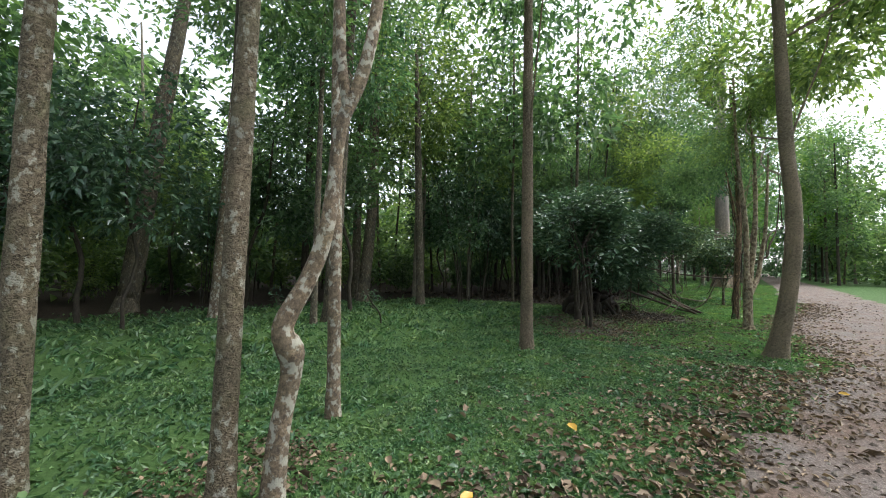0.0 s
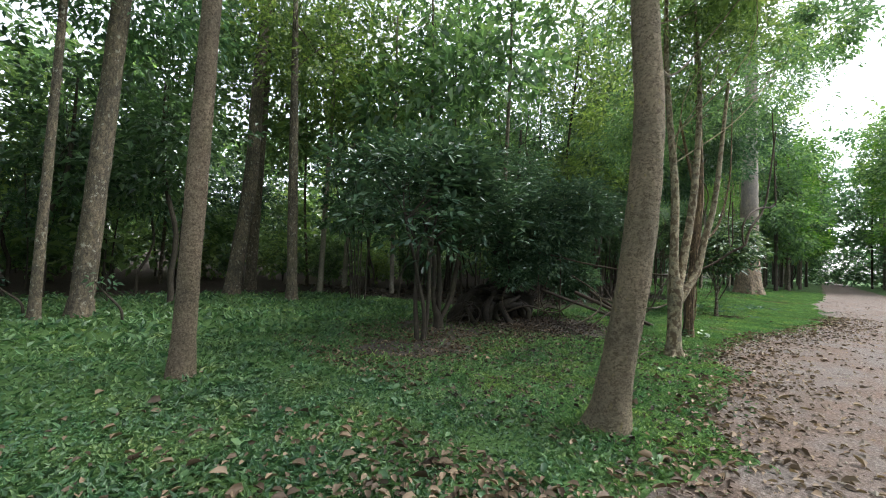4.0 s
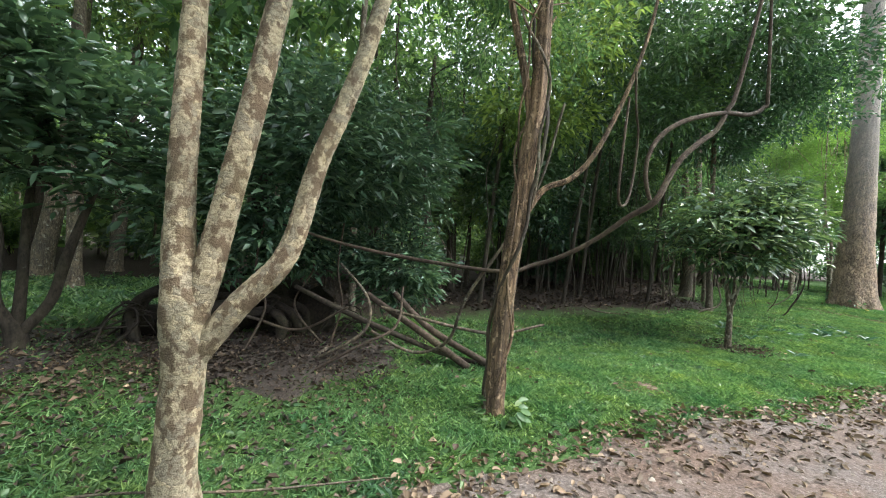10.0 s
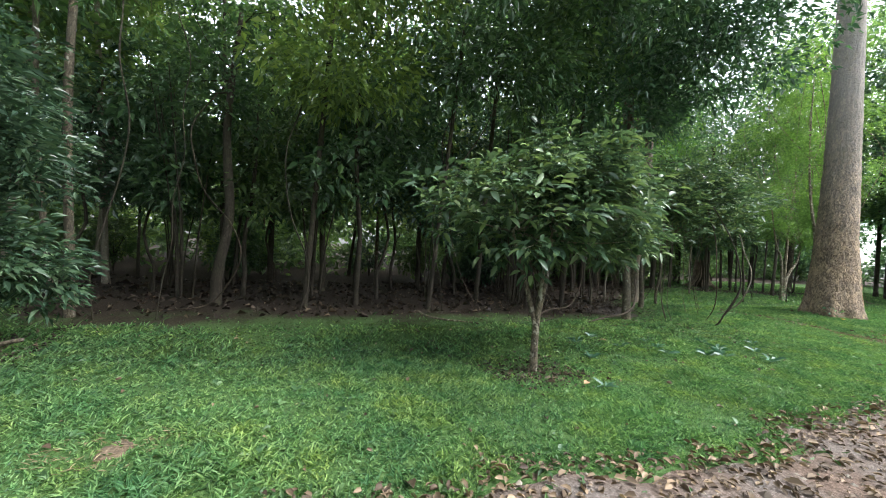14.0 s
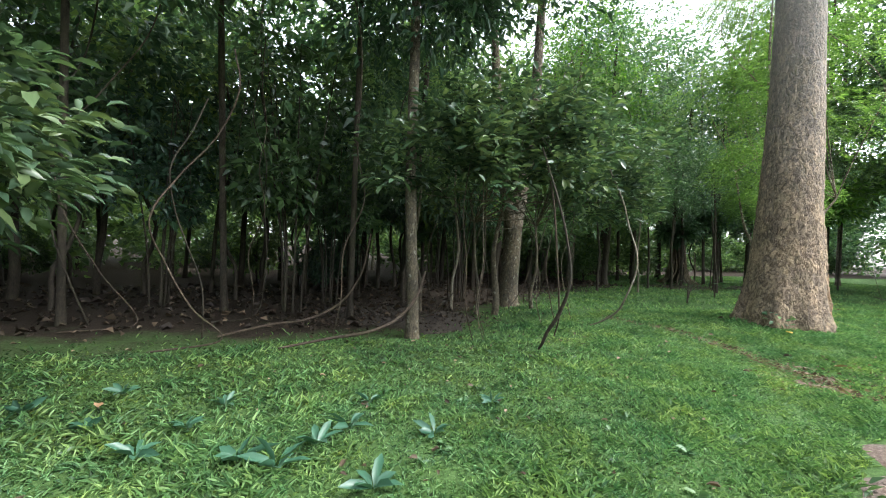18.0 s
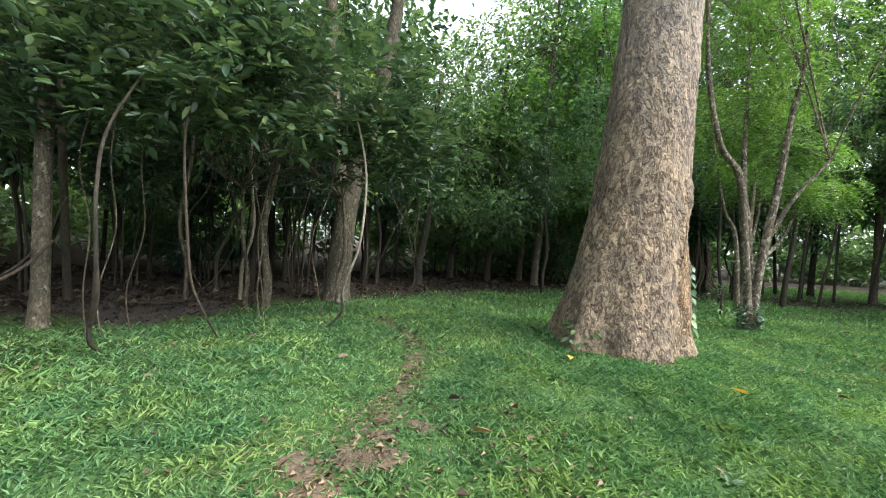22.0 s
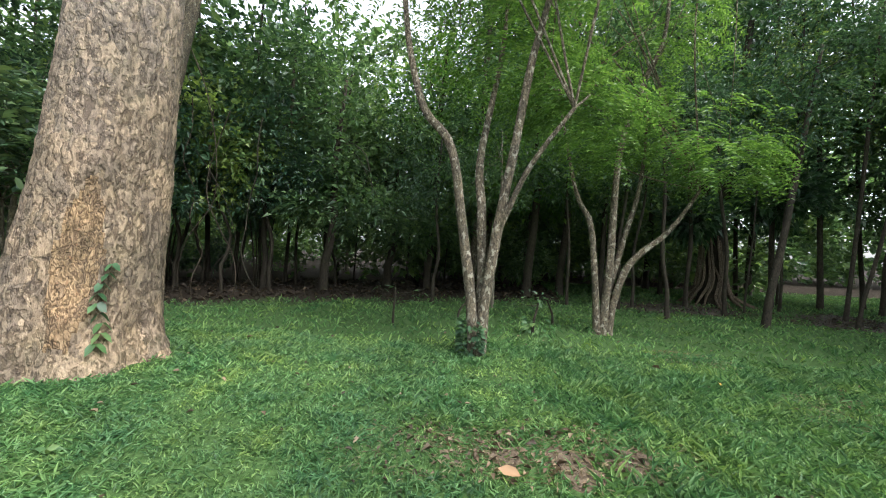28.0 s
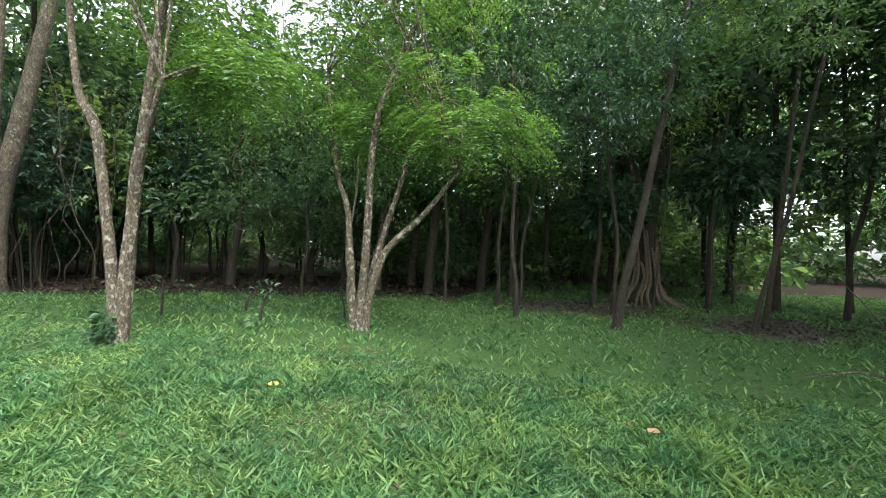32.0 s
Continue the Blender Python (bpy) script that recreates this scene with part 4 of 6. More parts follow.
giant()

# the many-stemmed feathery trees
c1 = [[(-0.03, 0, -0.1, 0.12), (-0.12, 0, 0.8, 0.095), (-0.35, 0, 2.2, 0.085), (-0.62, 0.0, 3.5, 0.08), (-1.2, 0.1, 4.3, 0.065), (-1.6, 0.2, 6.2, 0.05), (-1.6, 0.3, 9.0, 0.035), (-1.2, 0.4, 12.5, 0.015)],
      [(0.05, -0.02, -0.1, 0.13), (0.12, -0.02, 0.9, 0.1), (0.3, -0.05, 2.2, 0.09), (0.52, -0.1, 3.5, 0.08), (0.75, -0.1, 4.9, 0.065), (1.1, -0.1, 6.6, 0.05), (1.4, 0.2, 10.5, 0.02)],
      [(0.0, 0.08, -0.1, 0.1), (0.05, 0.12, 1.0, 0.09), (0.0, 0.2, 2.4, 0.085), (-0.05, 0.35, 3.4, 0.07), (0.3, 0.7, 5.5, 0.045), (0.4, 0.8, 7.4, 0.02)],
      [(0.3, -0.05, 2.1, 0.06), (0.75, -0.3, 3.1, 0.045), (1.4, -0.6, 4.0, 0.03)]]


def feather_crown(centres, n, seed):
    """Fern-like compound leaves: two rows of small leaflets along each drooping stalk."""
    local = np.random.default_rng(seed)
    soup = []
    for k, (c, r) in enumerate(centres):
        m = int(n * 2.1) if c[2] > 9 else n
        p = blob_points(m, c, r, seed + k, 0.5, 0.3)
        d = unit(unit(p - np.asarray(c)) * np.array([1, 1, 0.3]) + local.normal(0, 0.35, (m, 3)))
        d[:, 2] -= 0.15
        s = unit(np.cross(d, np.array([0, 0, 1.0])))
        for j in range(7):
            for sg in (-1, 1):
                b = p + d * (0.07 * j) + np.array([0, 0, -0.008 * j * j])
                soup.append(leaves(b, s * sg + d * 0.45, 0.15 - 0.009 * j, 0.05, 0.1, droop=0.2))
    return join(soup)


def stemmed(place, stems, crowns, n, seed, bark, label, group):
    t = thing("tree", (*place, 0), label, "tree", group)
    for k, s in enumerate(stems):
        piece("trunk" if k == 0 else "stem", mesh_of("stem", *tube(smooth_line(s, 0.08), 12, 0.1, seed=seed + k, wrinkle=0.004), mats=[bark]), t)
    piece("crown", mesh_of("crown", *feather_crown(crowns, n, seed), mats=[M_LEAF_FEATHER], smooth=False), t)
    limbs_to(t, [np.array(s[-1][:3]) for s in stems], [np.array(c) + np.array(o) for c, r in crowns for o in ((0, 0, 0), (r[0] * 0.6, 0, 0.2), (-r[0] * 0.6, 0.2, 0.1))], 0.025, bark, seed)
    return t


FEATHER = "feathery trees in the grass"
stemmed((40.06, 5.66), c1, [((-1.2, 0.4, 7.6), (2.0, 1.8, 1.2)), ((1.4, -0.2, 7.0), (1.8, 1.8, 1.2)), ((0.4, 1.4, 5.6), (1.6, 1.4, 0.9)), ((1.8, 0.8, 4.6), (1.2, 1.0, 0.7)), ((-1.6, 0.6, 11.6), (3.2, 2.6, 1.9)), ((1.6, 0.6, 10.0), (2.5, 2.3, 1.4)), ((0.2, 0.9, 14.0), (2.8, 2.6, 1.6))], 230, 51, M_BARK_FLAKY,
        "three-stemmed tree with flaky pale bark and feathery leaves", FEATHER)
c2 = [[(0.0, 0, -0.1, 0.13), (0.04, 0, 0.7, 0.1), (0.12, 0, 1.7, 0.09), (0.25, 0, 4.3, 0.075), (0.8, 0.1, 5.9, 0.06), (1.35, 0.2, 7.6, 0.045), (1.2, 0.4, 12.0, 0.015)],
      [(-0.12, 0, -0.1, 0.1), (-0.18, 0, 0.7, 0.085), (-0.27, 0, 1.7, 0.075), (-0.4, 0.05, 2.6, 0.065), (-0.75, 0.2, 3.4, 0.05), (-1.2, 0.4, 5.6, 0.03)],
      [(0.15, 0, -0.1, 0.1), (0.22, 0, 0.6, 0.085), (0.45, 0, 1.4, 0.08), (0.75, -0.05, 1.85, 0.075), (1.45, -0.1, 2.45, 0.06), (2.2, 0.0, 3.4, 0.03)],
      [(0.05, 0.1, -0.1, 0.1), (0.15, 0.15, 0.9, 0.085), (0.5, 0.2, 2.2, 0.07), (0.9, 0.3, 3.6, 0.05), (1.1, 0.5, 5.4, 0.025)]]
stemmed((42.53, 7.86), c2, [((1.0, 0.2, 7.4), (1.9, 1.7, 1.2)), ((-1.2, 0.6, 6.0), (1.7, 1.6, 1.1)), ((1.8, 0.6, 5.0), (1.9, 1.5, 1.0)), ((0.2, 0.4, 4.4), (1.4, 1.2, 0.7)), ((2.6, -0.4, 4.0), (1.3, 1.1, 0.6)), ((1.3, 0.4, 11.5), (3.0, 2.6, 1.6)), ((-1.0, 0.9, 9.4), (2.4, 2.2, 1.3)), ((0.4, 1.0, 14.2), (2.8, 2.6, 1.5))], 230, 57, M_BARK_FLAKY,
        "many-stemmed tree with flaky pale bark and feathery leaves", FEATHER)

# twin-trunked forest tree behind the giant
tree((32.45, 8.75), [(0, 0, -0.15, 0.5), (0, 0, 0.3, 0.36), (0.05, 0, 1.4, 0.32), (0.2, 0, 2.8, 0.28), (0.9, 0.2, 6.0, 0.22), (1.4, 0.6, 10, 0.16), (1.6, 0.8, 14, 0.1)],
     [((1.6, 0.8, 13.5), (3.4, 3.2, 2.6)), ((-0.8, 0.8, 12.0), (2.6, 2.6, 2.0))], M_LEAF_FOREST, M_BARK_GREY, "big twin-trunked tree at the edge of the dark wood", seed=61,
     forks=[[(0.1, 0, 2.2, 0.24), (-0.35, 0.1, 4.6, 0.2), (-0.7, 0.4, 8.5, 0.14), (-0.8, 0.6, 12, 0.07)]], leaf_size=(0.18, 0.08), sprays_n=300)


# ---- shrubs with large glossy leaves ----
def shrub(place, stems, crowns, n, per, size, leaf, bark, label, seed, name="shrub", group="", reach=0.25, droop=0.35, scale=(1.05, 1.05, 0.96)):
    t = thing(name, (*place, 0), label, "shrub" if name == "shrub" else "bush", group, size=scale)
    for k, s in enumerate(stems):
        piece("stem", mesh_of("stem", *tube(smooth_line(s, 0.08), 9, 0.12, seed=seed + k), mats=[bark]), t)
    soup = []
    for k, (c, r) in enumerate(crowns):
        p = blob_points(n, c, r, seed + 20 + k, 0.5, 0.45)
        soup.append(sprays(p, per, reach, *size, fine=True, droop=droop, out_from=np.asarray(c) - np.array([0, 0, 0.4]), flat=0.35))
        limbs_to(t, [np.array(s[-1][:3]) for s in stems], p[:7], 0.016, bark, seed + k, name="twig")
    piece("leaves", mesh_of("leaves", *join(soup), mats=[leaf], smooth=True), t)
    return t


SH = "large-leaved shrubs under the trees"
shrub((10.54, 5.43), [[(0, 0, -0.1, 0.042), (0.02, 0, 0.5, 0.036), (-0.15, 0.05, 1.3, 0.028), (-0.4, 0.1, 2.2, 0.02)], [(0.05, 0.02, -0.1, 0.04), (0.1, 0, 0.6, 0.034), (0.2, 0.1, 1.5, 0.03), (0.5, 0.3, 2.4, 0.018)],
                     [(-0.06, 0.05, -0.1, 0.045), (-0.1, 0.1, 0.8, 0.035), (0.0, 0.2, 1.7, 0.025)]],
      [((-0.3, 0.0, 2.7), (1.45, 1.3, 1.0)), ((0.4, 0.4, 3.3), (1.2, 1.1, 0.7))], 230, 9, (0.165, 0.07), M_LEAF_BUSH, M_BARK_DARK, "dark-stemmed shrub with large glossy drooping leaves over dry litter", 71, group=SH, droop=0.12)
shrub((11.7, 6.19), [[(0, 0, -0.1, 0.12), (0, 0, 0.2, 0.1), (-0.16, 0, 0.6, 0.042), (-0.2, 0, 1.5, 0.045), (-0.5, 0.1, 2.5, 0.025)], [(0.0, 0.02, 0.2, 0.06), (0.02, 0.02, 0.8, 0.055), (0.02, 0.1, 1.8, 0.04), (0.1, 0.1, 3.0, 0.02)],
                      [(0.05, 0, 0.2, 0.06), (0.28, -0.03, 0.6, 0.055), (0.4, -0.05, 1.2, 0.05), (0.7, 0, 2.4, 0.025)]],
      [((-0.2, 0.0, 2.9), (1.5, 1.4, 1.1)), ((0.9, -0.3, 2.5), (1.1, 1.0, 0.9))], 230, 9, (0.165, 0.07), M_LEAF_BUSH, M_BARK_DARK, "dark shrub branching low into three stems with large leaves", 75, group=SH, droop=0.12)
shrub((22.64, 3.24), [[(0, 0, -0.1, 0.06), (0.0, 0, 0.35, 0.05), (0.02, 0, 0.75, 0.042), (0.12, 0, 1.2, 0.03), (0.3, 0.1, 2.0, 0.018)], [(0.0, 0, 0.6, 0.035), (-0.12, 0.02, 1.0, 0.03), (-0.4, 0.1, 1.9, 0.018)], [(0.01, 0, 0.8, 0.03), (0.1, 0.12, 1.2, 0.024), (0.1, 0.5, 1.9, 0.014)], [(0.0, 0, 0.7, 0.028), (-0.08, -0.14, 1.15, 0.022), (-0.2, -0.4, 1.9, 0.014)]],
      [((-0.35, -0.05, 2.15), (1.2, 1.1, 0.62)), ((0.95, 0.2, 2.1), (1.15, 1.05, 0.65)), ((0.25, 0.1, 2.75), (1.05, 0.95, 0.6))], 270, 10, (0.155, 0.066), M_LEAF_BROAD, M_BARK_FLAKY, "small leafy tree with broad glossy leaves and a white-lichened stem", 79, group=SH, scale=(1.12, 1.12, 1.06))

# the hanging-limbed tree at the wood's edge
lt = [[(0, 0, -0.1, 0.05), (0.03, 0, 0.7, 0.04), (-0.1, 0.0, 1.6, 0.035), (-0.15, 0, 2.6, 0.025)], [(1.75, 0.1, -0.1, 0.06), (1.7, 0.1, 0.6, 0.05), (1.8, 0.05, 1.4, 0.04), (1.7, 0, 2.6, 0.03)],
      [(0.4, -0.2, -0.1, 0.09), (0.42, -0.2, 0.6, 0.08), (0.3, -0.2, 1.8, 0.06), (0.5, -0.3, 3.2, 0.04)]]
shrub((30.83, 7.68), lt, [((-2.1, -2.3, 3.6), (1.3, 1.2, 0.85)), ((-0.6, -2.5, 4.1), (1.7, 1.4, 0.9)), ((1.1, -2.4, 3.9), (1.6, 1.3, 0.9)), ((2.2, -1.9, 3.3), (1.1, 1.0, 0.7)), ((-0.3, -1.9, 4.9), (1.9, 1.4, 0.6)), ((0.3, -1.0, 4.3), (2.2, 1.2, 0.9))], 165, 10, (0.2, 0.085), M_LEAF_BROAD, M_BARK_GREY,
      "wide low tree with drooping glossy leaves and bare hanging stems", 83, name="hanging_tree", droop=0.18, scale=(0.95, 0.95, 0.82))


def vine(pts, label, bark, seed, sides=8, place=(0, 0, 0), name="vine"):
    t = tagged(piece(name, mesh_of(name, *tube(smooth_line(pts, 0.07), sides, 0.12, seed=seed), mats=[bark])), label, "vine", "hanging vines")
    t.location = place
    return t


vine([(30.12, 4.58, 0.0, 0.016), (30.08, 4.45, 0.12, 0.022), (30.1, 4.38, 0.3, 0.024), (30.2, 4.25, 0.6, 0.03), (30.25, 4.1, 1.09, 0.019), (30.2, 4.15, 1.71, 0.017), (30.18, 4.35, 2.3, 0.015), (30.3, 4.9, 3.2, 0.012)], "dark hanging vine whose end curls on the grass", M_BARK_DARK, 1)
vine([(31.02, 5.26, 0.02, 0.012), (30.92, 5.05, 0.34, 0.014), (30.8, 4.93, 0.72, 0.015), (30.72, 4.92, 1.35, 0.016), (30.63, 4.96, 2.33, 0.015), (30.6, 5.2, 3.2, 0.012)], "thin vine hanging from the low tree", M_BARK_VINE, 2)
vine([(32.3, 5.72, 0.05, 0.012), (32.42, 5.45, 0.2, 0.017), (32.52, 5.2, 0.42, 0.022), (32.5, 5.02, 0.69, 0.018), (32.65, 4.93, 1.18, 0.016), (32.7, 4.97, 1.57, 0.017), (32.72, 5.19, 2.1, 0.016), (32.66, 5.29, 2.56, 0.014), (32.5, 5.5, 3.2, 0.012)], "pale vine with a hooked dark tip hanging over the grass", M_BARK_PALE, 3)
vine([(28.82, 6.08, 1.07, 0.019), (28.6, 5.87, 0.69, 0.022), (28.18, 5.63, 0.36, 0.024), (27.71, 5.57, 0.19, 0.024), (27.17, 5.68, 0.1, 0.022), (26.47, 5.56, 0.03, 0.015)], "fallen dark branch leaning on a slim tree", M_BARK_VINE, 4, name="fallen_branch")
vine([(25.68, 6.54, 0.03, 0.017), (26.43, 6.85, 0.12, 0.022), (26.99, 6.79, 0.19, 0.022), (27.6, 7.06, 0.43, 0.022), (28.0, 7.23, 0.95, 0.019), (28.21, 7.42, 1.72, 0.014)], "fallen dark branch propped in the shade", M_BARK_VINE, 5, name="fallen_branch")


# ---- the dark tangle of roots, vines and leaves ----
def tangle():
    t = thing("tangled_bush", (14.34, 6.2, 0), "dark sprawling bush over a tangle of arching roots and vines", "bush", size=(1.05, 1.0, 0.92))
    local = np.random.default_rng(91)
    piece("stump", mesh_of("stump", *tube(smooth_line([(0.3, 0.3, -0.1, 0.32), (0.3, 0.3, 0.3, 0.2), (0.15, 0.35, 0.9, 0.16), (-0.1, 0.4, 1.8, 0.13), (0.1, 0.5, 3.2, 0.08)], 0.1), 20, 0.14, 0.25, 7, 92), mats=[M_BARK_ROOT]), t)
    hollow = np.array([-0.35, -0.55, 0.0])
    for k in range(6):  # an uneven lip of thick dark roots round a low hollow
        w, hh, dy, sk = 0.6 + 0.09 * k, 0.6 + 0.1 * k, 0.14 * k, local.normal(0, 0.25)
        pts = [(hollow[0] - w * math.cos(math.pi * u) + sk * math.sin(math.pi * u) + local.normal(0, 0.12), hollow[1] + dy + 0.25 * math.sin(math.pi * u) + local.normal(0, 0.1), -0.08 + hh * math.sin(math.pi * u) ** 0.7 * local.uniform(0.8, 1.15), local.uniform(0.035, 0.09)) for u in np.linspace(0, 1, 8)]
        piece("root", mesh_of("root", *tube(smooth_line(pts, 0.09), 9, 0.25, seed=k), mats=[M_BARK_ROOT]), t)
    for k in range(26):  # thin roots and sticks heaped low on both sides, bent and drooping
        a0 = local.uniform(0, 6.28)
        cx, cy = (-1.5, 0.0) if k % 3 == 0 else (1.1, -0.5) if k % 3 == 1 else (-0.1, 0.9)
        ln, bend, hh = local.uniform(0.7, 1.5), local.normal(0, 1.0), local.uniform(0.12, 0.55)
        r = local.uniform(0.008, 0.02)
        pts = []
        for u in np.linspace(0, 1, 6):
            w = a0 + bend * (u - 0.5)
            pts.append((cx + ln * (u - 0.5) * math.cos(w) + local.normal(0, 0.05), cy + 0.6 * ln * (u - 0.5) * math.sin(w) + local.normal(0, 0.05), 0.02 + hh * math.sin(math.pi * u) ** 0.8 + local.uniform(0, 0.08), r * (1.2 - 0.5 * u)))
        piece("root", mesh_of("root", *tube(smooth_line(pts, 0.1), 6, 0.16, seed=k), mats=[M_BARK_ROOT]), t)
    # lumpy root mass behind the hollow, near black to give its dark inside
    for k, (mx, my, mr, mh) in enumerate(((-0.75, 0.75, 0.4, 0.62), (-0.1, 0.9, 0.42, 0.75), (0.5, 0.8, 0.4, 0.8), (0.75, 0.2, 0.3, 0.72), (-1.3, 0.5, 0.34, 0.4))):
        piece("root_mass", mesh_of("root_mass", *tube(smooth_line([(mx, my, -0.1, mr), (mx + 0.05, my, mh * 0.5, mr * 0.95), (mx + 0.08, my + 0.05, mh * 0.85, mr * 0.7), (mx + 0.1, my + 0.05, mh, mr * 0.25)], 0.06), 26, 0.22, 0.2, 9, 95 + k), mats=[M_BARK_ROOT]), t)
    for k, (vx, vy, lean2) in enumerate(((-0.95, -0.5, 0.25), (-0.2, -0.9, -0.2), (0.35, -0.7, 0.3), (0.8, -0.9, -0.15))):  # aerial roots dropping from the leaves
        piece("aerial_root", mesh_of("aerial_root", *tube(smooth_line([(vx, vy, 1.9, 0.012), (vx + lean2 * 0.4, vy - 0.05, 1.2, 0.014), (vx - lean2 * 0.3, vy, 0.6, 0.015), (vx + lean2, vy - 0.12, -0.03, 0.016)], 0.08), 6, 0.15, seed=60 + k), mats=[M_BARK_VINE]), t)
    soup = []
    for k, (c, r) in enumerate((((-0.2, -0.6, 2.4), (1.05, 1.2, 0.9)), ((0.55, -0.7, 2.9), (1.5, 1.3, 0.9)), ((1.2, -0.3, 2.52), (1.2, 1.1, 0.7)), ((0.5, 0.9, 3.9), (1.6, 1.5, 1.2)), ((1.9, -0.6, 1.25), (0.7, 0.6, 0.6)), ((-0.5, -0.35, 1.45), (1.0, 0.7, 0.42)), ((0.5, -0.3, 1.55), (0.9, 0.7, 0.42)), ((0.1, -1.3, 3.1), (1.2, 0.9, 0.7)), ((0.9, -1.3, 3.02), (1.5, 1.0, 0.7)))):
        p = blob_points(185 if k < 5 else 130, c, r, 93 + k, 0.42, 0.5)
        soup.append(sprays(p, 14, 0.26, 0.15, 0.062, droop=0.2, flat=0.4, out_from=np.asarray(c)))
    piece("leaves", mesh_of("leaves", *join(soup), mats=[M_LEAF_BUSH], smooth=False), t)


tangle()
limb = [(("dark fallen limb sloping out of the tangle", M_BARK_DARK), [(14.62, 5.52, 0.82, 0.034), (15.19, 4.88, 0.53, 0.036), (16.04, 4.09, 0.17, 0.034), (16.59, 3.68, 0.03, 0.027)]),
        (("stout mottled limb with a sawn end in the grass", M_BARK_VINE), [(15.8, 4.78, 0.82, 0.038), (16.06, 4.25, 0.43, 0.043), (16.64, 3.49, 0.02, 0.047)]),
        (("stout dark limb with a sawn end on the litter", M_BARK_VINE), [(15.5, 5.05, 0.77, 0.043), (15.88, 4.33, 0.43, 0.044), (16.32, 3.66, 0.03, 0.047)]),
        (("bent dead branch pointing over the grass", M_BARK_GREY), [(15.42, 4.4, 0.69, 0.02), (16.18, 3.75, 0.52, 0.022), (16.69, 3.5, 0.47, 0.02), (17.21, 3.27, 0.6, 0.017)]),
        (("thin crooked dead branch in the tangle", M_BARK_VINE), [(13.44, 6.07, 0.13, 0.017), (13.93, 5.5, 0.43, 0.019), (14.57, 5.09, 0.3, 0.017), (15.08, 4.68, 0.65, 0.015)]),
        (("arching dead branch over the litter", M_BARK_VINE), [(14.57, 4.24, 0.02, 0.015), (15.0, 4.06, 0.3, 0.017), (15.46, 4.03, 0.52, 0.017), (15.7, 4.36, 0.95, 0.014)]),
        (("long grey bent branch lying on the ground", M_BARK_GREY), [(22.32, 6.49, 0.21, 0.022), (22.57, 6.4, 0.1, 0.022), (23.07, 6.28, 0.03, 0.022), (23.49, 5.91, 0.03, 0.017)]),
        (("bare grey branch with twigs reaching over the grass", M_BARK_GREY), [(51.88, 6.45, -0.02, 0.022), (50.63, 6.68, 0.07, 0.02), (49.7, 6.79, 0.17, 0.017), (49.27, 6.88, 0.28, 0.013), (48.74, 6.65, 0.28, 0.009), (48.27, 6.4, 0.26, 0.004)]),
        (("thin bare twig rising from the fallen branch", M_BARK_GREY), [(49.74, 6.8, 0.17, 0.01), (49.46, 6.85, 0.71, 0.008), (49.18, 6.85, 1.07, 0.006), (48.85, 6.84, 1.42, 0.003)]),
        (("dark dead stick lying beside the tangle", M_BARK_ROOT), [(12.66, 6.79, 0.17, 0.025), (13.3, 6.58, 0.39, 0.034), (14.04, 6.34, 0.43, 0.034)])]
for k, ((lab, mt), pts) in enumerate(limb):
    ob = vine(pts, lab, mt, 100 + k, name="fallen_limb")
    tagged(ob, category="branch", group="fallen limbs")
vine([(14.10, 5.40, 1.75, 0.018), (14.90, 4.10, 1.45, 0.019), (15.90, 2.85, 1.31, 0.021), (16.26, 2.61, 1.40, 0.022), (16.48, 2.37, 1.54, 0.023), (16.65, 2.13, 1.73, 0.024), (16.76, 1.91, 1.93, 0.027), (16.82, 1.70, 2.07, 0.030), (16.95, 1.66, 2.30, 0.028), (17.07, 1.61, 2.51, 0.026), (17.24, 1.54, 2.68, 0.025), (17.42, 1.48, 2.83, 0.024), (17.52, 1.44, 3.04, 0.022), (17.62, 1.40, 3.29, 0.020), (18.02, 1.30, 4.89, 0.016)],
     "thick woody vine swinging up from the tangle", M_BARK_VINE, 120)
vine([(16.74, 1.70, 2.08, 0.020), (16.68, 1.72, 2.26, 0.020), (16.70, 1.72, 2.48, 0.021), (16.81, 1.68, 2.68, 0.022), (17.01, 1.61, 2.83, 0.022), (17.26, 1.53, 2.93, 0.022), (17.52, 1.44, 3.00, 0.022), (17.76, 1.36, 3.02, 0.021), (17.94, 1.29, 3.13, 0.019), (17.96, 1.28, 3.37, 0.016), (18.06, 1.38, 5.37, 0.012)],
     "looping woody vine hung between the trees", M_BARK_VINE, 121)
vine([(16.64, 1.91, 3.04, 0.012), (16.57, 1.89, 2.62, 0.012), (16.51, 1.87, 2.18, 0.012), (16.56, 1.89, 2.05, 0.012), (16.69, 1.93, 2.03, 0.012), (16.85, 1.98, 2.13, 0.012), (16.99, 2.03, 2.41, 0.012), (17.05, 2.05, 2.73, 0.012), (17.00, 2.03, 2.89, 0.012), (16.90, 2.00, 3.02, 0.012), (16.81, 1.97, 3.35, 0.012)],
     "thin brown vine hanging in a round loop", M_BARK_VINE, 125)
vine([(15.23, 4.23, 0.43, 0.017), (15.55, 3.77, 0.26, 0.019), (15.76, 3.35, 0.47, 0.019), (15.8, 3.08, 1.03, 0.017), (16.15, 2.59, 2.05, 0.015), (16.29, 2.38, 3.01, 0.013)], "thin grey vine climbing beside the fluted tree", M_BARK_GREY, 122)
vine([(14.93, 4.92, 0.09, 0.021), (14.71, 4.62, 0.04, 0.022), (15.14, 4.24, 0.43, 0.022), (15.2, 4.34, 0.82, 0.019), (15.03, 4.9, 1.2, 0.017)], "crooked grey root looping out of the litter", M_BARK_GREY, 123)
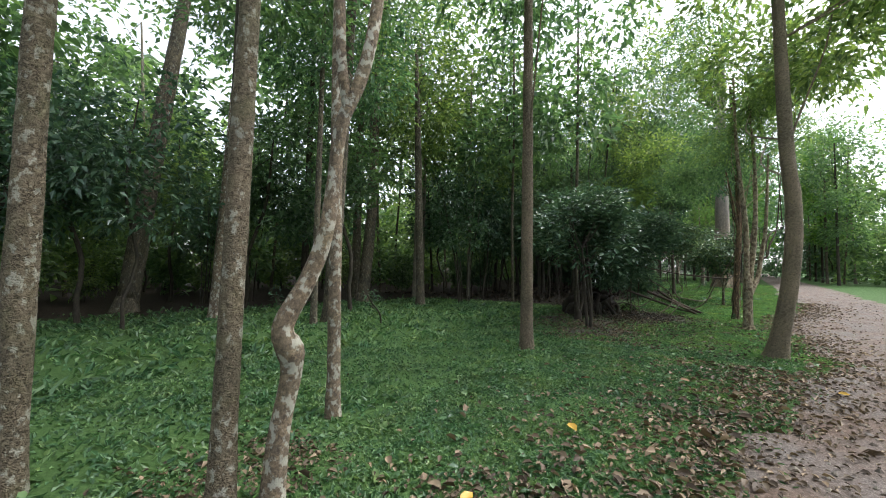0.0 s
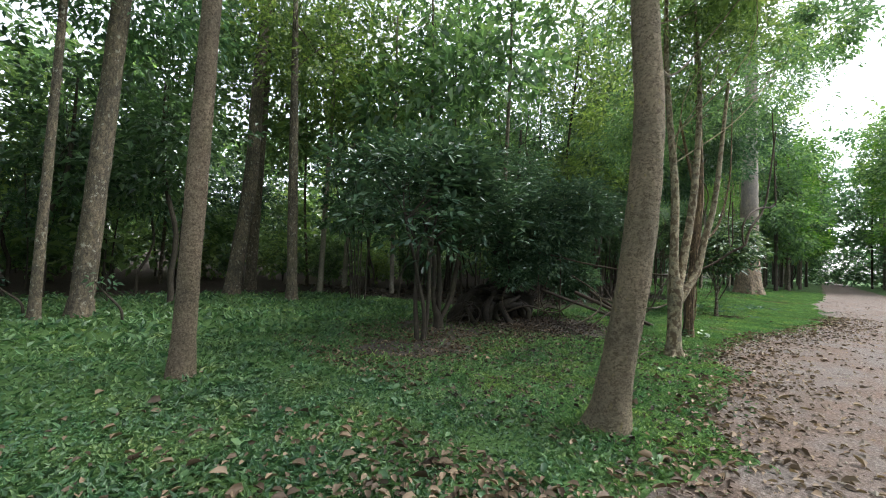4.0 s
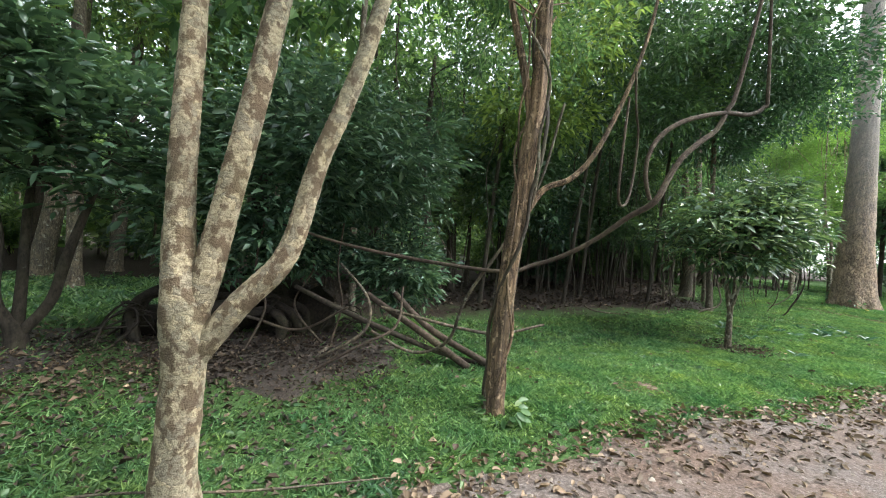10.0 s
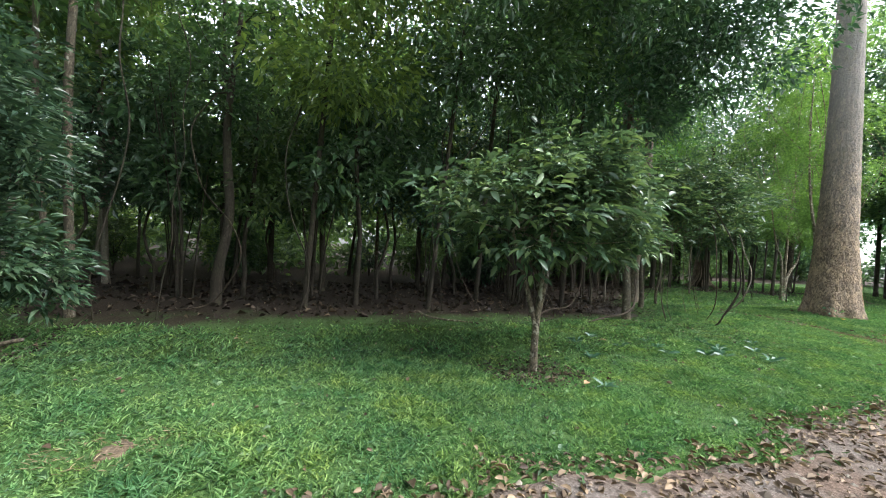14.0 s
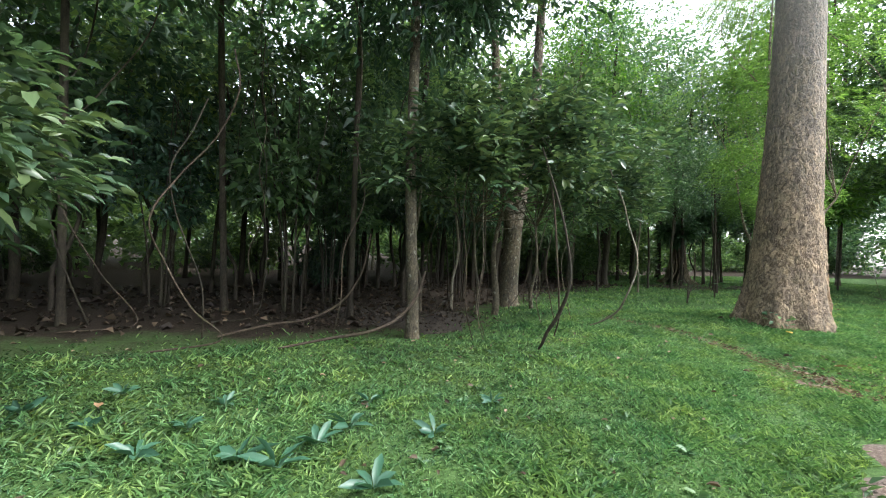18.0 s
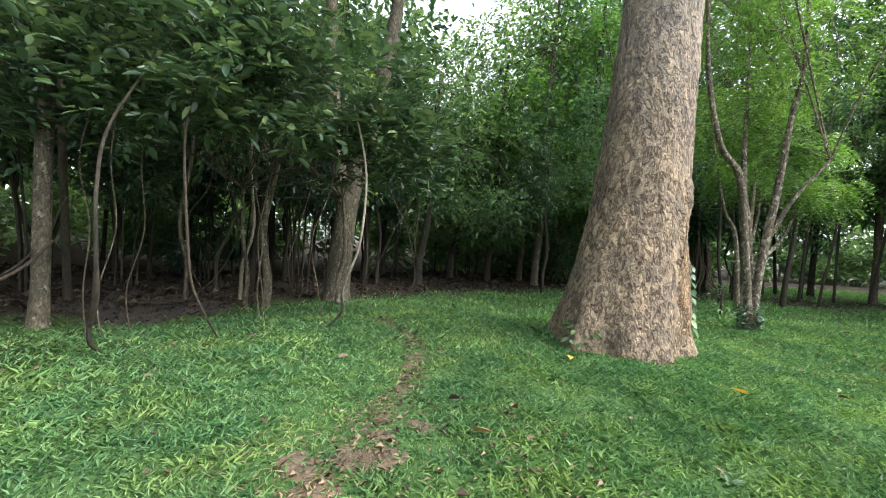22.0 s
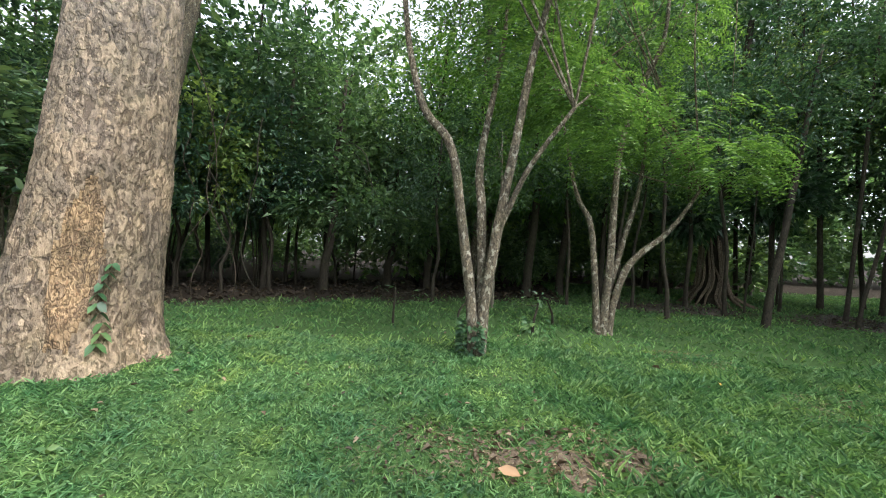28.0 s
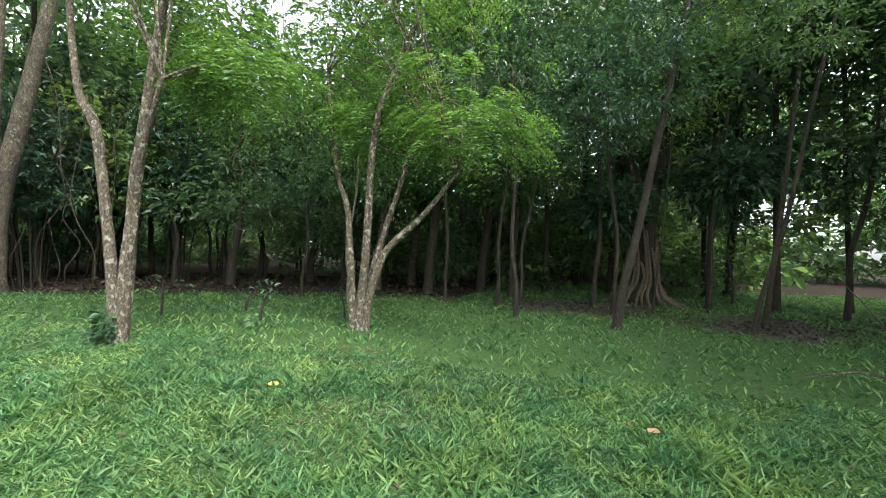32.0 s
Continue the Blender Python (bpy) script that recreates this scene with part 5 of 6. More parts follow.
vine([(11.79, 2.68, 0.05, 0.007), (12.21, 2.42, 0.04, 0.007), (12.8, 2.4, 0.09, 0.007), (13.59, 2.15, 0.04, 0.007), (14.42, 1.91, 0.03, 0.005)], "thin dry trailing stem on the groundcover", M_BARK_GREY, 124)


for k, (x, y) in enumerate(((29.4, 5.63), (29.58, 5.58), (29.77, 5.85), (31.3, 6.13), (31.42, 5.84), (32.16, 6.2))):
    vine([(x + 0.1, y - 0.1, -0.03, 0.007), (x, y, 0.5, 0.009), (x + 0.15 * math.sin(k), y + 0.05, 1.3, 0.009), (x - 0.12 * math.cos(2 * k), y, 2.2, 0.008), (x + 0.1, y + 0.1, 3.4, 0.007)], "thin pale stem hanging straight from a leafy crown", M_BARK_GREY if k % 2 else M_BARK_VINE, 190 + k, 7)

# thin dark vines hanging along the wood's edge
vl = np.random.default_rng(140)
for k in range(22):
    x = vl.uniform(16.5, 36.5)
    y = float(np.interp(x, *zip(*WOOD_EDGE))) + vl.uniform(-0.6, 1.6)
    h = vl.uniform(3.5, 7.0)
    sway, r = vl.normal(0, 0.35), vl.uniform(0.008, 0.015)
    pts = [(x + sway * math.sin(0.9 * j + k) + vl.normal(0, 0.05), y + vl.normal(0, 0.12), -0.03 + h * (j / 7) ** 1.1, r) for j in range(8)]
    if k % 3 == 0:
        pts = [(pts[0][0] - vl.uniform(0.5, 1.1), pts[0][1] - 0.3, 0.04, r)] + [(p[0], p[1], p[2] + 0.12, r) for p in pts]
    vine(pts, "thin dark vine hanging at the edge of the wood", M_BARK_VINE if k % 2 else M_BARK_DARK, 150 + k, 6)

for k, (x, y) in enumerate(((45.99, 16.85), (48.43, 17.93), (52.53, 14.91), (56.95, 13.01), (44.83, 14.88), (51.93, 18.44))):
    tall(x, y, 0.12, 13, M_BARK_DARK, "tall dark tree with a broad high crown beyond the clearing", lean=(0.5 * math.sin(2.0 * k), 0.3), seed=610 + k, spread=3.6, n=240, leaf=M_LEAF_DARK, low=0.5)


def dense_tree(x, y, h, leaf, bark, label, seed):
    """A slim tree leafy from low down, in rounded storeys."""
    near = x < 46
    h *= 0.56 if 33 < x < 44.5 and y > 12 else 1.0  # lower trees under the open sky behind the giant
    t = tree((x, y), straight(0.13, h, (0.4, 0.2), kink=0.1), [((0.4, 0.2, h * 0.98), (2.6, 2.6, h * 0.13)), ((1.3, 0.5, h * 0.76), (2.7, 2.6, h * 0.12)), ((-1.0, -0.2, h * 0.56), (2.5, 2.4, h * 0.1)), ((0.9, -0.5, h * 0.36), (2.0, 2.0, h * 0.09))],
                leaf, bark, label, seed=seed, sprays_n=130 if near else 100, per=12 if near else 9, leaf_size=(0.22, 0.1) if near else (0.36, 0.2), reach=0.6, sides=8, step=0.4, limb_count=8, group="tall trees beside the road")
    t.scale = (1.1, 1.1, 1.08)
    return t


# pale green trees catching the light beyond the giant, dark ones at the far end
for k, (x, y, h, leaf) in enumerate(((42.51, 17.19, 19, M_LEAF_BRIGHT), (40.72, 17.23, 19, M_LEAF_BRIGHT), (56.12, 12.61, 14, M_LEAF_BRIGHT), (43.68, 16.07, 18, M_LEAF_FOREST),
                                     (48.95, 20.47, 15, M_LEAF_FOREST), (53.2, 19.55, 15, M_LEAF_FOREST), (47.54, 20.82, 16, M_LEAF_FOREST), (56.31, 15.27, 14, M_LEAF_FOREST), (60.43, 8.57, 19, M_LEAF_FOREST), (63.86, 6.12, 20, M_LEAF_BRIGHT), (64.52, 10.12, 20, M_LEAF_FOREST), (69.95, 5.11, 20, M_LEAF_FOREST), (71.99, 8.07, 22, M_LEAF_BRIGHT), (76.05, 4.74, 16, M_LEAF_FOREST), (57.38, 6.83, 15, M_LEAF_DARK), (64.76, 3.14, 14, M_LEAF_BRIGHT), (38.52, 15.7, 16, M_LEAF_FOREST), (40.19, 14.68, 20, M_LEAF_BRIGHT), (36.95, 15.87, 10, M_LEAF_FOREST), (42.14, 14.33, 20, M_LEAF_FOREST), (35.17, 13.64, 12, M_LEAF_FOREST), (52.36, 4.15, 11, M_LEAF_FOREST), (56.33, 3.56, 12, M_LEAF_BRIGHT), (81.26, 3.34, 16, M_LEAF_FOREST), (87.33, 4.5, 16, M_LEAF_BRIGHT), (92.98, 3.8, 16, M_LEAF_FOREST), (60.12, 12.62, 18, M_LEAF_FOREST), (63.25, 13.08, 19, M_LEAF_BRIGHT), (62.68, -5.02, 15, M_LEAF_FOREST), (68.68, -4.63, 16, M_LEAF_BRIGHT), (75.01, -4.79, 18, M_LEAF_FOREST), (82.01, -4.65, 19, M_LEAF_FOREST), (88.8, -4.47, 20, M_LEAF_BRIGHT), (97.04, -3.61, 20, M_LEAF_FOREST), (76.62, 7.25, 18, M_LEAF_FOREST), (85.46, 7.3, 19, M_LEAF_FOREST))):
    dense_tree(x, y, h, leaf, M_BARK_GREY if leaf is M_LEAF_BRIGHT else M_BARK_DARK, "tall slim tree with light green leaves beyond the clearing" if leaf is M_LEAF_BRIGHT else "tall dark tree with a low heavy crown", 560 + k)

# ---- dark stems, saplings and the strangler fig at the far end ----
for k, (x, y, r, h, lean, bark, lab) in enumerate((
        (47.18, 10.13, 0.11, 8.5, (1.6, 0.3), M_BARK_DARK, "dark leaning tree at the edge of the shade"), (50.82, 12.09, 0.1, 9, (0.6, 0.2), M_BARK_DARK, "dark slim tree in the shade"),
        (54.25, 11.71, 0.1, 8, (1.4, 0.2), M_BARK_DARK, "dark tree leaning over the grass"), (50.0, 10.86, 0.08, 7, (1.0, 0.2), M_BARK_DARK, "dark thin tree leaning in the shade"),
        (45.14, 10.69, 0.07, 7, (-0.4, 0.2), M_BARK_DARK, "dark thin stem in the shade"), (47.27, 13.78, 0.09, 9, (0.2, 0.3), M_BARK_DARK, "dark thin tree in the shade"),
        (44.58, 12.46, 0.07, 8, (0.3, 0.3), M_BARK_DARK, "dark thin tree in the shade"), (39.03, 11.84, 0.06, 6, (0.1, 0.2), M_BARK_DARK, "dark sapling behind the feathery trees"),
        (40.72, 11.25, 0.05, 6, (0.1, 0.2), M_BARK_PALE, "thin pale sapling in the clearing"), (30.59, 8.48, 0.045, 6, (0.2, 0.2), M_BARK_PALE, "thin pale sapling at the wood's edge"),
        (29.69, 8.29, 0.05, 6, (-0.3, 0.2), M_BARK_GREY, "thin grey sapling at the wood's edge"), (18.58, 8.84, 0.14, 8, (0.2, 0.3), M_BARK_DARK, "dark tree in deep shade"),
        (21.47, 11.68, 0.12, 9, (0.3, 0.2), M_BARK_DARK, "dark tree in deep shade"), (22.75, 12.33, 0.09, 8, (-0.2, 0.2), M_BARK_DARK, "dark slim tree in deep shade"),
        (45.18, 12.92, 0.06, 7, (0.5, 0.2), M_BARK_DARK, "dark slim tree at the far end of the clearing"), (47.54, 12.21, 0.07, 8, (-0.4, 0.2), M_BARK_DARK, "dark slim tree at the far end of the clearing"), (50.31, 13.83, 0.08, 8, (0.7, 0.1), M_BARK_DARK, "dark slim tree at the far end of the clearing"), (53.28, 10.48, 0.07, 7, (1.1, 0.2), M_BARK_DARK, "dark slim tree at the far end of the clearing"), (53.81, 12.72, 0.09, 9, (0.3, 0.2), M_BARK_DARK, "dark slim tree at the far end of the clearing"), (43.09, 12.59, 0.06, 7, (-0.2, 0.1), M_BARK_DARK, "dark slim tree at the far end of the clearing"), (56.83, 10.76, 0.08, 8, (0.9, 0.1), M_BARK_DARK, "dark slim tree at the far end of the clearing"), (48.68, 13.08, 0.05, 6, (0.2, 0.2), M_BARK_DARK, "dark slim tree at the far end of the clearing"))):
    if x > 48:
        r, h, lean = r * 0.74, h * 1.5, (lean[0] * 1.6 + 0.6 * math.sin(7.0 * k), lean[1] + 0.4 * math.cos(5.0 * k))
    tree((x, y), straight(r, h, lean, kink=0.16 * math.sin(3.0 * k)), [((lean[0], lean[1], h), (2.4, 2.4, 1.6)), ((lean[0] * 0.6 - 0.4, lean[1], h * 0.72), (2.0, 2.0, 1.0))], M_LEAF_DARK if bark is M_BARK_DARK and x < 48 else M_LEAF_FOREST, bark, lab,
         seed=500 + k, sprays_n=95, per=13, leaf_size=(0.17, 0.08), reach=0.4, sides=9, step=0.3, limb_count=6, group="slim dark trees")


def fig():
    t = thing("strangler_fig", (48.86, 15.08, 0), "grey tree wrapped in a dark skirt of strangling roots", "tree")
    piece("trunk", mesh_of("trunk", *tube(smooth_line([(0, 0, -0.2, 0.75), (0, 0, 0.6, 0.5), (0.1, 0, 2.0, 0.36), (0.3, 0, 4.0, 0.28), (0.9, 0.2, 7.5, 0.2), (1.6, 0.4, 13, 0.12)], 0.25), 20, 0.08, 0.15, 8, 77), mats=[M_BARK_DARK]), t)
    piece("stem", mesh_of("stem", *tube(smooth_line([(0.2, 0, 3.2, 0.24), (-0.4, 0.1, 5.0, 0.2), (-1.3, 0.2, 8.0, 0.14), (-1.8, 0.3, 12, 0.08)], 0.25), 14, 0.08, 0.1, 6, 79), mats=[M_BARK_DARK]), t)
    local = np.random.default_rng(78)
    for k in range(22):
        a = k / 22 * 6.28 + local.normal(0, 0.12)
        f = local.uniform(1.1, 1.9)
        pts = [(math.cos(a) * 0.5, math.sin(a) * 0.5, local.uniform(1.6, 3.2), 0.04), (math.cos(a + 0.3) * 0.62, math.sin(a + 0.3) * 0.62, 1.1, 0.06), (math.cos(a) * 0.9, math.sin(a) * 0.9, 0.4, 0.06), (math.cos(a) * f, math.sin(a) * f, -0.05, 0.04)]
        piece("root", mesh_of("root", *tube(smooth_line(pts, 0.2), 7, 0.12, seed=k), mats=[M_BARK_BROWN]), t)
    soup = [sprays(blob_points(150, c, r, 79, 0.45), 10, 0.6, 0.38, 0.18, out_from=np.asarray(c)) for c, r in (((0, 0.4, 12.5), (4.4, 4, 2.6)), ((-1.2, -0.8, 3.6), (1.1, 1.0, 0.8)), ((2.6, -0.8, 4.6), (1.6, 1.5, 1.0)), ((-1.8, 0.2, 8.6), (2.2, 2.0, 1.4)), ((2.0, 0.3, 8.2), (2.2, 2.0, 1.4)))]
    piece("crown", mesh_of("crown", *join(soup), mats=[M_LEAF_DARK], smooth=False), t)


fig()


def sapling(x, y, h, lean, label, seed, leafy=9, bark=M_BARK_DARK):
    """A bare bent stem with a few twigs and leaves."""
    t = thing("sapling", (x, y, 0), label, "sapling", "saplings in the grass")
    local = np.random.default_rng(seed)
    top = np.array([lean[0], lean[1], h])
    piece("stem", mesh_of("stem", *tube(smooth_line([(0, 0, -0.05, 0.035), (lean[0] * 0.1, 0, h * 0.35, 0.03), (lean[0] * 0.6, lean[1] * 0.5, h * 0.7, 0.022), (*top, 0.008)], 0.06), 7, 0.12, seed=seed), mats=[bark]), t)
    ends = [top + local.normal(0, 0.25, 3) * np.array([1, 1, 0.6]) for _ in range(3)]
    limbs_to(t, [top * 0.55, top * 0.8], ends, 0.012, bark, seed, name="twig")
    if leafy:
        piece("leaves", mesh_of("leaves", *sprays(np.array(ends + [top]), leafy, 0.2, 0.14, 0.05, fine=True, droop=0.3), mats=[M_LEAF_DARK]), t)


sapling(6.89, 9.57, 0.95, (-0.55, 0.1), "small dark bent sapling in the groundcover", 601)
sapling(5.62, 11.45, 0.9, (-0.7, 0.2), "dark bent sapling among the groundcover", 602)
sapling(41.1, 7.17, 0.75, (0.15, 0.1), "small leafy sapling between the feathery trees", 603)
sapling(38.56, 7.74, 0.9, (0.03, 0.0), "thin upright sapling in the clearing", 604, 5)
sapling(41.82, 8.82, 0.75, (-0.2, 0.1), "thin dark stick of a sapling in the grass", 605, 3)
sapling(39.79, 8.51, 0.7, (0.4, 0.0), "leaning dark stick of a sapling", 606, 0)


# ---- single fallen leaves that catch the eye ----
def fallen_leaf(x, y, size, turn, mat, label):
    ob = piece("fallen_leaf", mesh_of("fallen_leaf", *leaves([(0, 0, 0)], [(1, 0, 0.06)], size, size * 0.5, 0.3, fine=True, droop=0.0), mats=[mat]))
    ob.location, ob.rotation_euler = (x, y, float(lie(x, y)) + 0.06), (0, 0, radians(turn))
    return tagged(ob, label, "leaf", "fallen leaves")


for k, (x, y, s) in enumerate(((1.83, 3.44, 0.15), (3.52, 3.27, 0.17), (6.18, 2.64, 0.13), (5.42, 3.76, 0.14), (46.53, 4.99, 0.15), (42.94, 4.99, 0.13), (24.94, 3.98, 0.14), (33.35, 2.28, 0.16), (39.92, 2.32, 0.12), (34.8, 3.38, 0.15), (35.98, 2.42, 0.14), (40.25, 2.73, 0.16), (22.79, 2.37, 0.15), (6.9, 1.09, 0.12))):
    fallen_leaf(x, y, s, 47 * k, M_LEAF_YELLOW if k in (0, 1, 5, 9, 10, 13) else M_LEAF_TAN, "fallen yellow leaf on the green" if k in (0, 1, 5, 9, 10, 13) else "fallen tan dry leaf on the green")


def ivy_foot(x, y, n, h, label, seed, r=0.16, mat=M_HERB):
    local = np.random.default_rng(seed)
    a = local.uniform(0, 6.28, n)
    p = np.stack([r * np.cos(a), r * np.sin(a), local.uniform(0.02, h, n)], 1)
    d = np.stack([np.cos(a), np.sin(a), local.uniform(-0.5, 0.6, n)], 1)
    ob = piece("ivy", mesh_of("ivy", *leaves(p, d, 0.11, 0.06, 0.2, fine=True), mats=[mat]))
    ob.location = (x, y, float(lie(x, y)))
    tagged(ob, label, "plant", "low plants")


ivy_foot(39.98, 5.6, 190, 0.5, "dark ivy at the foot of a pale tree", 701, 0.12, M_LEAF_DARK)
ivy_foot(35.19, 3.78, 30, 0.3, "broad green weed at the foot of the giant tree", 702)
ivy_foot(15.72, 2.35, 40, 0.18, "low dark plants round the fluted tree's foot", 703)
ivy_foot(41.15, 7.13, 40, 0.3, "small leafy plant between the pale trees", 704)


# ---- the wood behind: a few kinds of tree, repeated ----
def kinds():
    out = []
    for k in range(4):  # tall canopy trees
        ln = (rng.uniform(-1.2, 1.2), rng.uniform(-0.6, 0.6))
        out.append(tree((0, -60), straight((0.08, 0.1, 0.09, 0.12)[k], 14, ln, kink=rng.uniform(-0.25, 0.25)),
                        [((ln[0], ln[1], 13.4), (3.6, 3.6, 2.8)), ((ln[0] * 0.6 + 1.2, 0, 9.8), (2.9, 2.8, 1.6)), ((ln[0] * 0.5 - 1.3, 0.3, 7.6), (2.3, 2.2, 1.3))],
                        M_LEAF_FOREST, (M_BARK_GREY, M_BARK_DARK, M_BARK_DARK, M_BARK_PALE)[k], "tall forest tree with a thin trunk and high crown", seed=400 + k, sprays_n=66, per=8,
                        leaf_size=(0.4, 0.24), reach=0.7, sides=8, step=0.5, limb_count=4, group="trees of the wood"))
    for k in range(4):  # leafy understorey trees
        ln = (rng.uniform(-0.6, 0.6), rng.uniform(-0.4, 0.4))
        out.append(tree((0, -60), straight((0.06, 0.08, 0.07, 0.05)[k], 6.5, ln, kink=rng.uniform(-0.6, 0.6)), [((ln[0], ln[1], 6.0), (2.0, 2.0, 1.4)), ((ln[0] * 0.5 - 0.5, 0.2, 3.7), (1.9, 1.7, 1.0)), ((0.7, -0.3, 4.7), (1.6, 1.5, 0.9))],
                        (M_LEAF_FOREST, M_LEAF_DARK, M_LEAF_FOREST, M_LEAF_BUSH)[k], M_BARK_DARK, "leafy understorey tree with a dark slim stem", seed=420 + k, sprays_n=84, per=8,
                        leaf_size=(0.26, 0.145), reach=0.45, sides=7, step=0.4, limb_count=4, group="trees of the wood"))
    for k in range(3):  # thickets of thin stems
        st = []
        for j in range(6):
            a = rng.uniform(0, 6.28)
            st.append([(0.25 * math.cos(a), 0.25 * math.sin(a), -0.1, 0.03), (0.35 * math.cos(a), 0.35 * math.sin(a), 1.5, 0.026), (0.7 * math.cos(a), 0.7 * math.sin(a), 3.4, 0.018), (1.1 * math.cos(a), 1.1 * math.sin(a), 5.4, 0.01)])
        out.append(tree((0, -60), st[0], [((0, 0, 4.8), (1.8, 1.8, 1.2)), ((0.4, 0.2, 3.1), (1.4, 1.3, 0.8))], M_LEAF_DARK, M_BARK_DARK, "thicket of thin dark stems with leafy tops",
                        seed=440 + k, forks=st[1:], sprays_n=84, per=8, leaf_size=(0.25, 0.14), sides=6, step=0.5, group="trees of the wood", name="thicket"))
    for k in range(2):  # low leafy bushes
        st = [[(0, 0, -0.1, 0.03), (0.1 * j - 0.1, 0.1, 0.8, 0.022), (0.4 * j - 0.4, 0.2, 1.6, 0.01)] for j in range(3)]
        out.append(tree((0, -60), st[0], [((0, 0, 1.7), (1.2, 1.2, 0.9)), ((0.5, 0.2, 1.0), (1.0, 0.9, 0.6))], (M_LEAF_DARK, M_LEAF_FOREST)[k], M_BARK_DARK, "low dark bush in the shade of the wood",
                        seed=460 + k, forks=st[1:], sprays_n=80, per=10, leaf_size=(0.18, 0.1), sides=6, step=0.5, group="bushes of the wood", name="bush", category="bush"))
    return out


KINDS = kinds()
spots = []
taken = [(ob.location.x, ob.location.y) for ob in scene.objects if ob.parent is None and ob.type == "EMPTY" and ob.location.y > -50]


def k_tall(ids):
    return min(ids) < 4


def settle(kind_ids, n, x0, x1, lo, hi, gap, gen=rng):
    """Spread n trees of the wood behind its edge, each with room of its own."""
    done = tries = 0
    while done < n and tries < n * 40:
        tries += 1
        x = gen.uniform(x0, x1)
        y = float(wood_at(x)) + gen.uniform(lo, hi)
        if math.hypot(x - 38.5, y - 14.5) < (8.0 if k_tall(kind_ids) else 4.0):
            continue
        if any(math.hypot(x - a, y - b) < gap for a, b in taken):
            continue
        taken.append((x, y))
        k = KINDS[kind_ids[int(gen.integers(len(kind_ids)))]]
        s = gen.uniform(0.95, 1.3) if k_tall(kind_ids) else gen.uniform(0.9, 1.2)
        copy_thing(k, pose(x, y, float(lie(x, y)) * (y < 22), gen.uniform(-3, 3), gen.uniform(-3, 3), gen.uniform(0, 360)) @ Matrix.Scale(s, 4))
        done += 1


settle((1, 2), 14, 18, 55, 2.0, 8.0, 2.6)
settle((0, 3), 6, 9, 19, 0.5, 7.0, 2.0)
settle((0, 1, 2, 3), 6, -12, 13, 0.0, 8.0, 3.0)
settle((8, 9, 10, 4, 5, 6, 7), 50, 15, 54, 1.9, 6.5, 1.35)
settle((8, 9, 4, 5, 6, 7), 26, -14, 14, -3.5, 4.0, 1.7)
settle((4, 5, 6, 7), 32, -22, 56, 3.5, 11.0, 1.7)
settle((0, 1, 2), 8, 8, 58, 6, 12.0, 2.2)
settle((11, 12), 9, 36, 52, 1.5, 4.5, 1.2)
settle((0, 1, 2, 3, 4), 11, 4, 95, 10.0, 20.0, 2.3)
for k in range(30):  # a line of trees along the road ahead, on both of its sides
    x = 57 + 2.1 * k + rng.uniform(-0.8, 0.8)
    y = float(edge_at(x)) + (rng.uniform(2.2, 6.0) if k % 3 else -rng.uniform(7.5, 10.0))
    if y < 0 and x < 66:
        continue
    taken.append((x, y))
    copy_thing(KINDS[(4, 0, 5, 7, 3)[k % 5]], pose(x, y, 0, 0, 0, rng.uniform(0, 360)) @ Matrix.Scale(rng.uniform(1.25, 1.7), 4))
settle((11, 12), 40, -20, 56, 5.0, 12.0, 1.2)
settle((0, 1, 2, 3), 14, 16, 33, 1.5, 8.0, 1.7, np.random.default_rng(77))
settle((4, 5, 7), 10, 16, 33, 3.5, 8.0, 1.2, np.random.default_rng(78))
for x, y, k in ((50.6, 14.6, 1), (53.6, 13.9, 5), (55.2, 16.2, 2), (51.8, 15.9, 7)):  # dark trees at the far end of the clearing
    copy_thing(KINDS[k], pose(x, y, 0, 0, 0, 40.0 * k) @ Matrix.Scale(1.1, 4))
for x, y, k, size in ((31.5, 14.6, 1, 1.0), (32.9, 15.8, 2, 1.0), (34.2, 16.6, 5, 1.7), (33.3, 13.2, 5, 1.5), (30.2, 13.4, 7, 1.6)):  # the dark wood behind the twin-trunked tree
    copy_thing(KINDS[k], pose(x, y, 0, 0, 0, 55.0 * k + 20.0 * x) @ Matrix.Scale(size, 4))
for k in KINDS:
    for o in (*k.children_recursive, k):
        bpy.data.objects.remove(o)


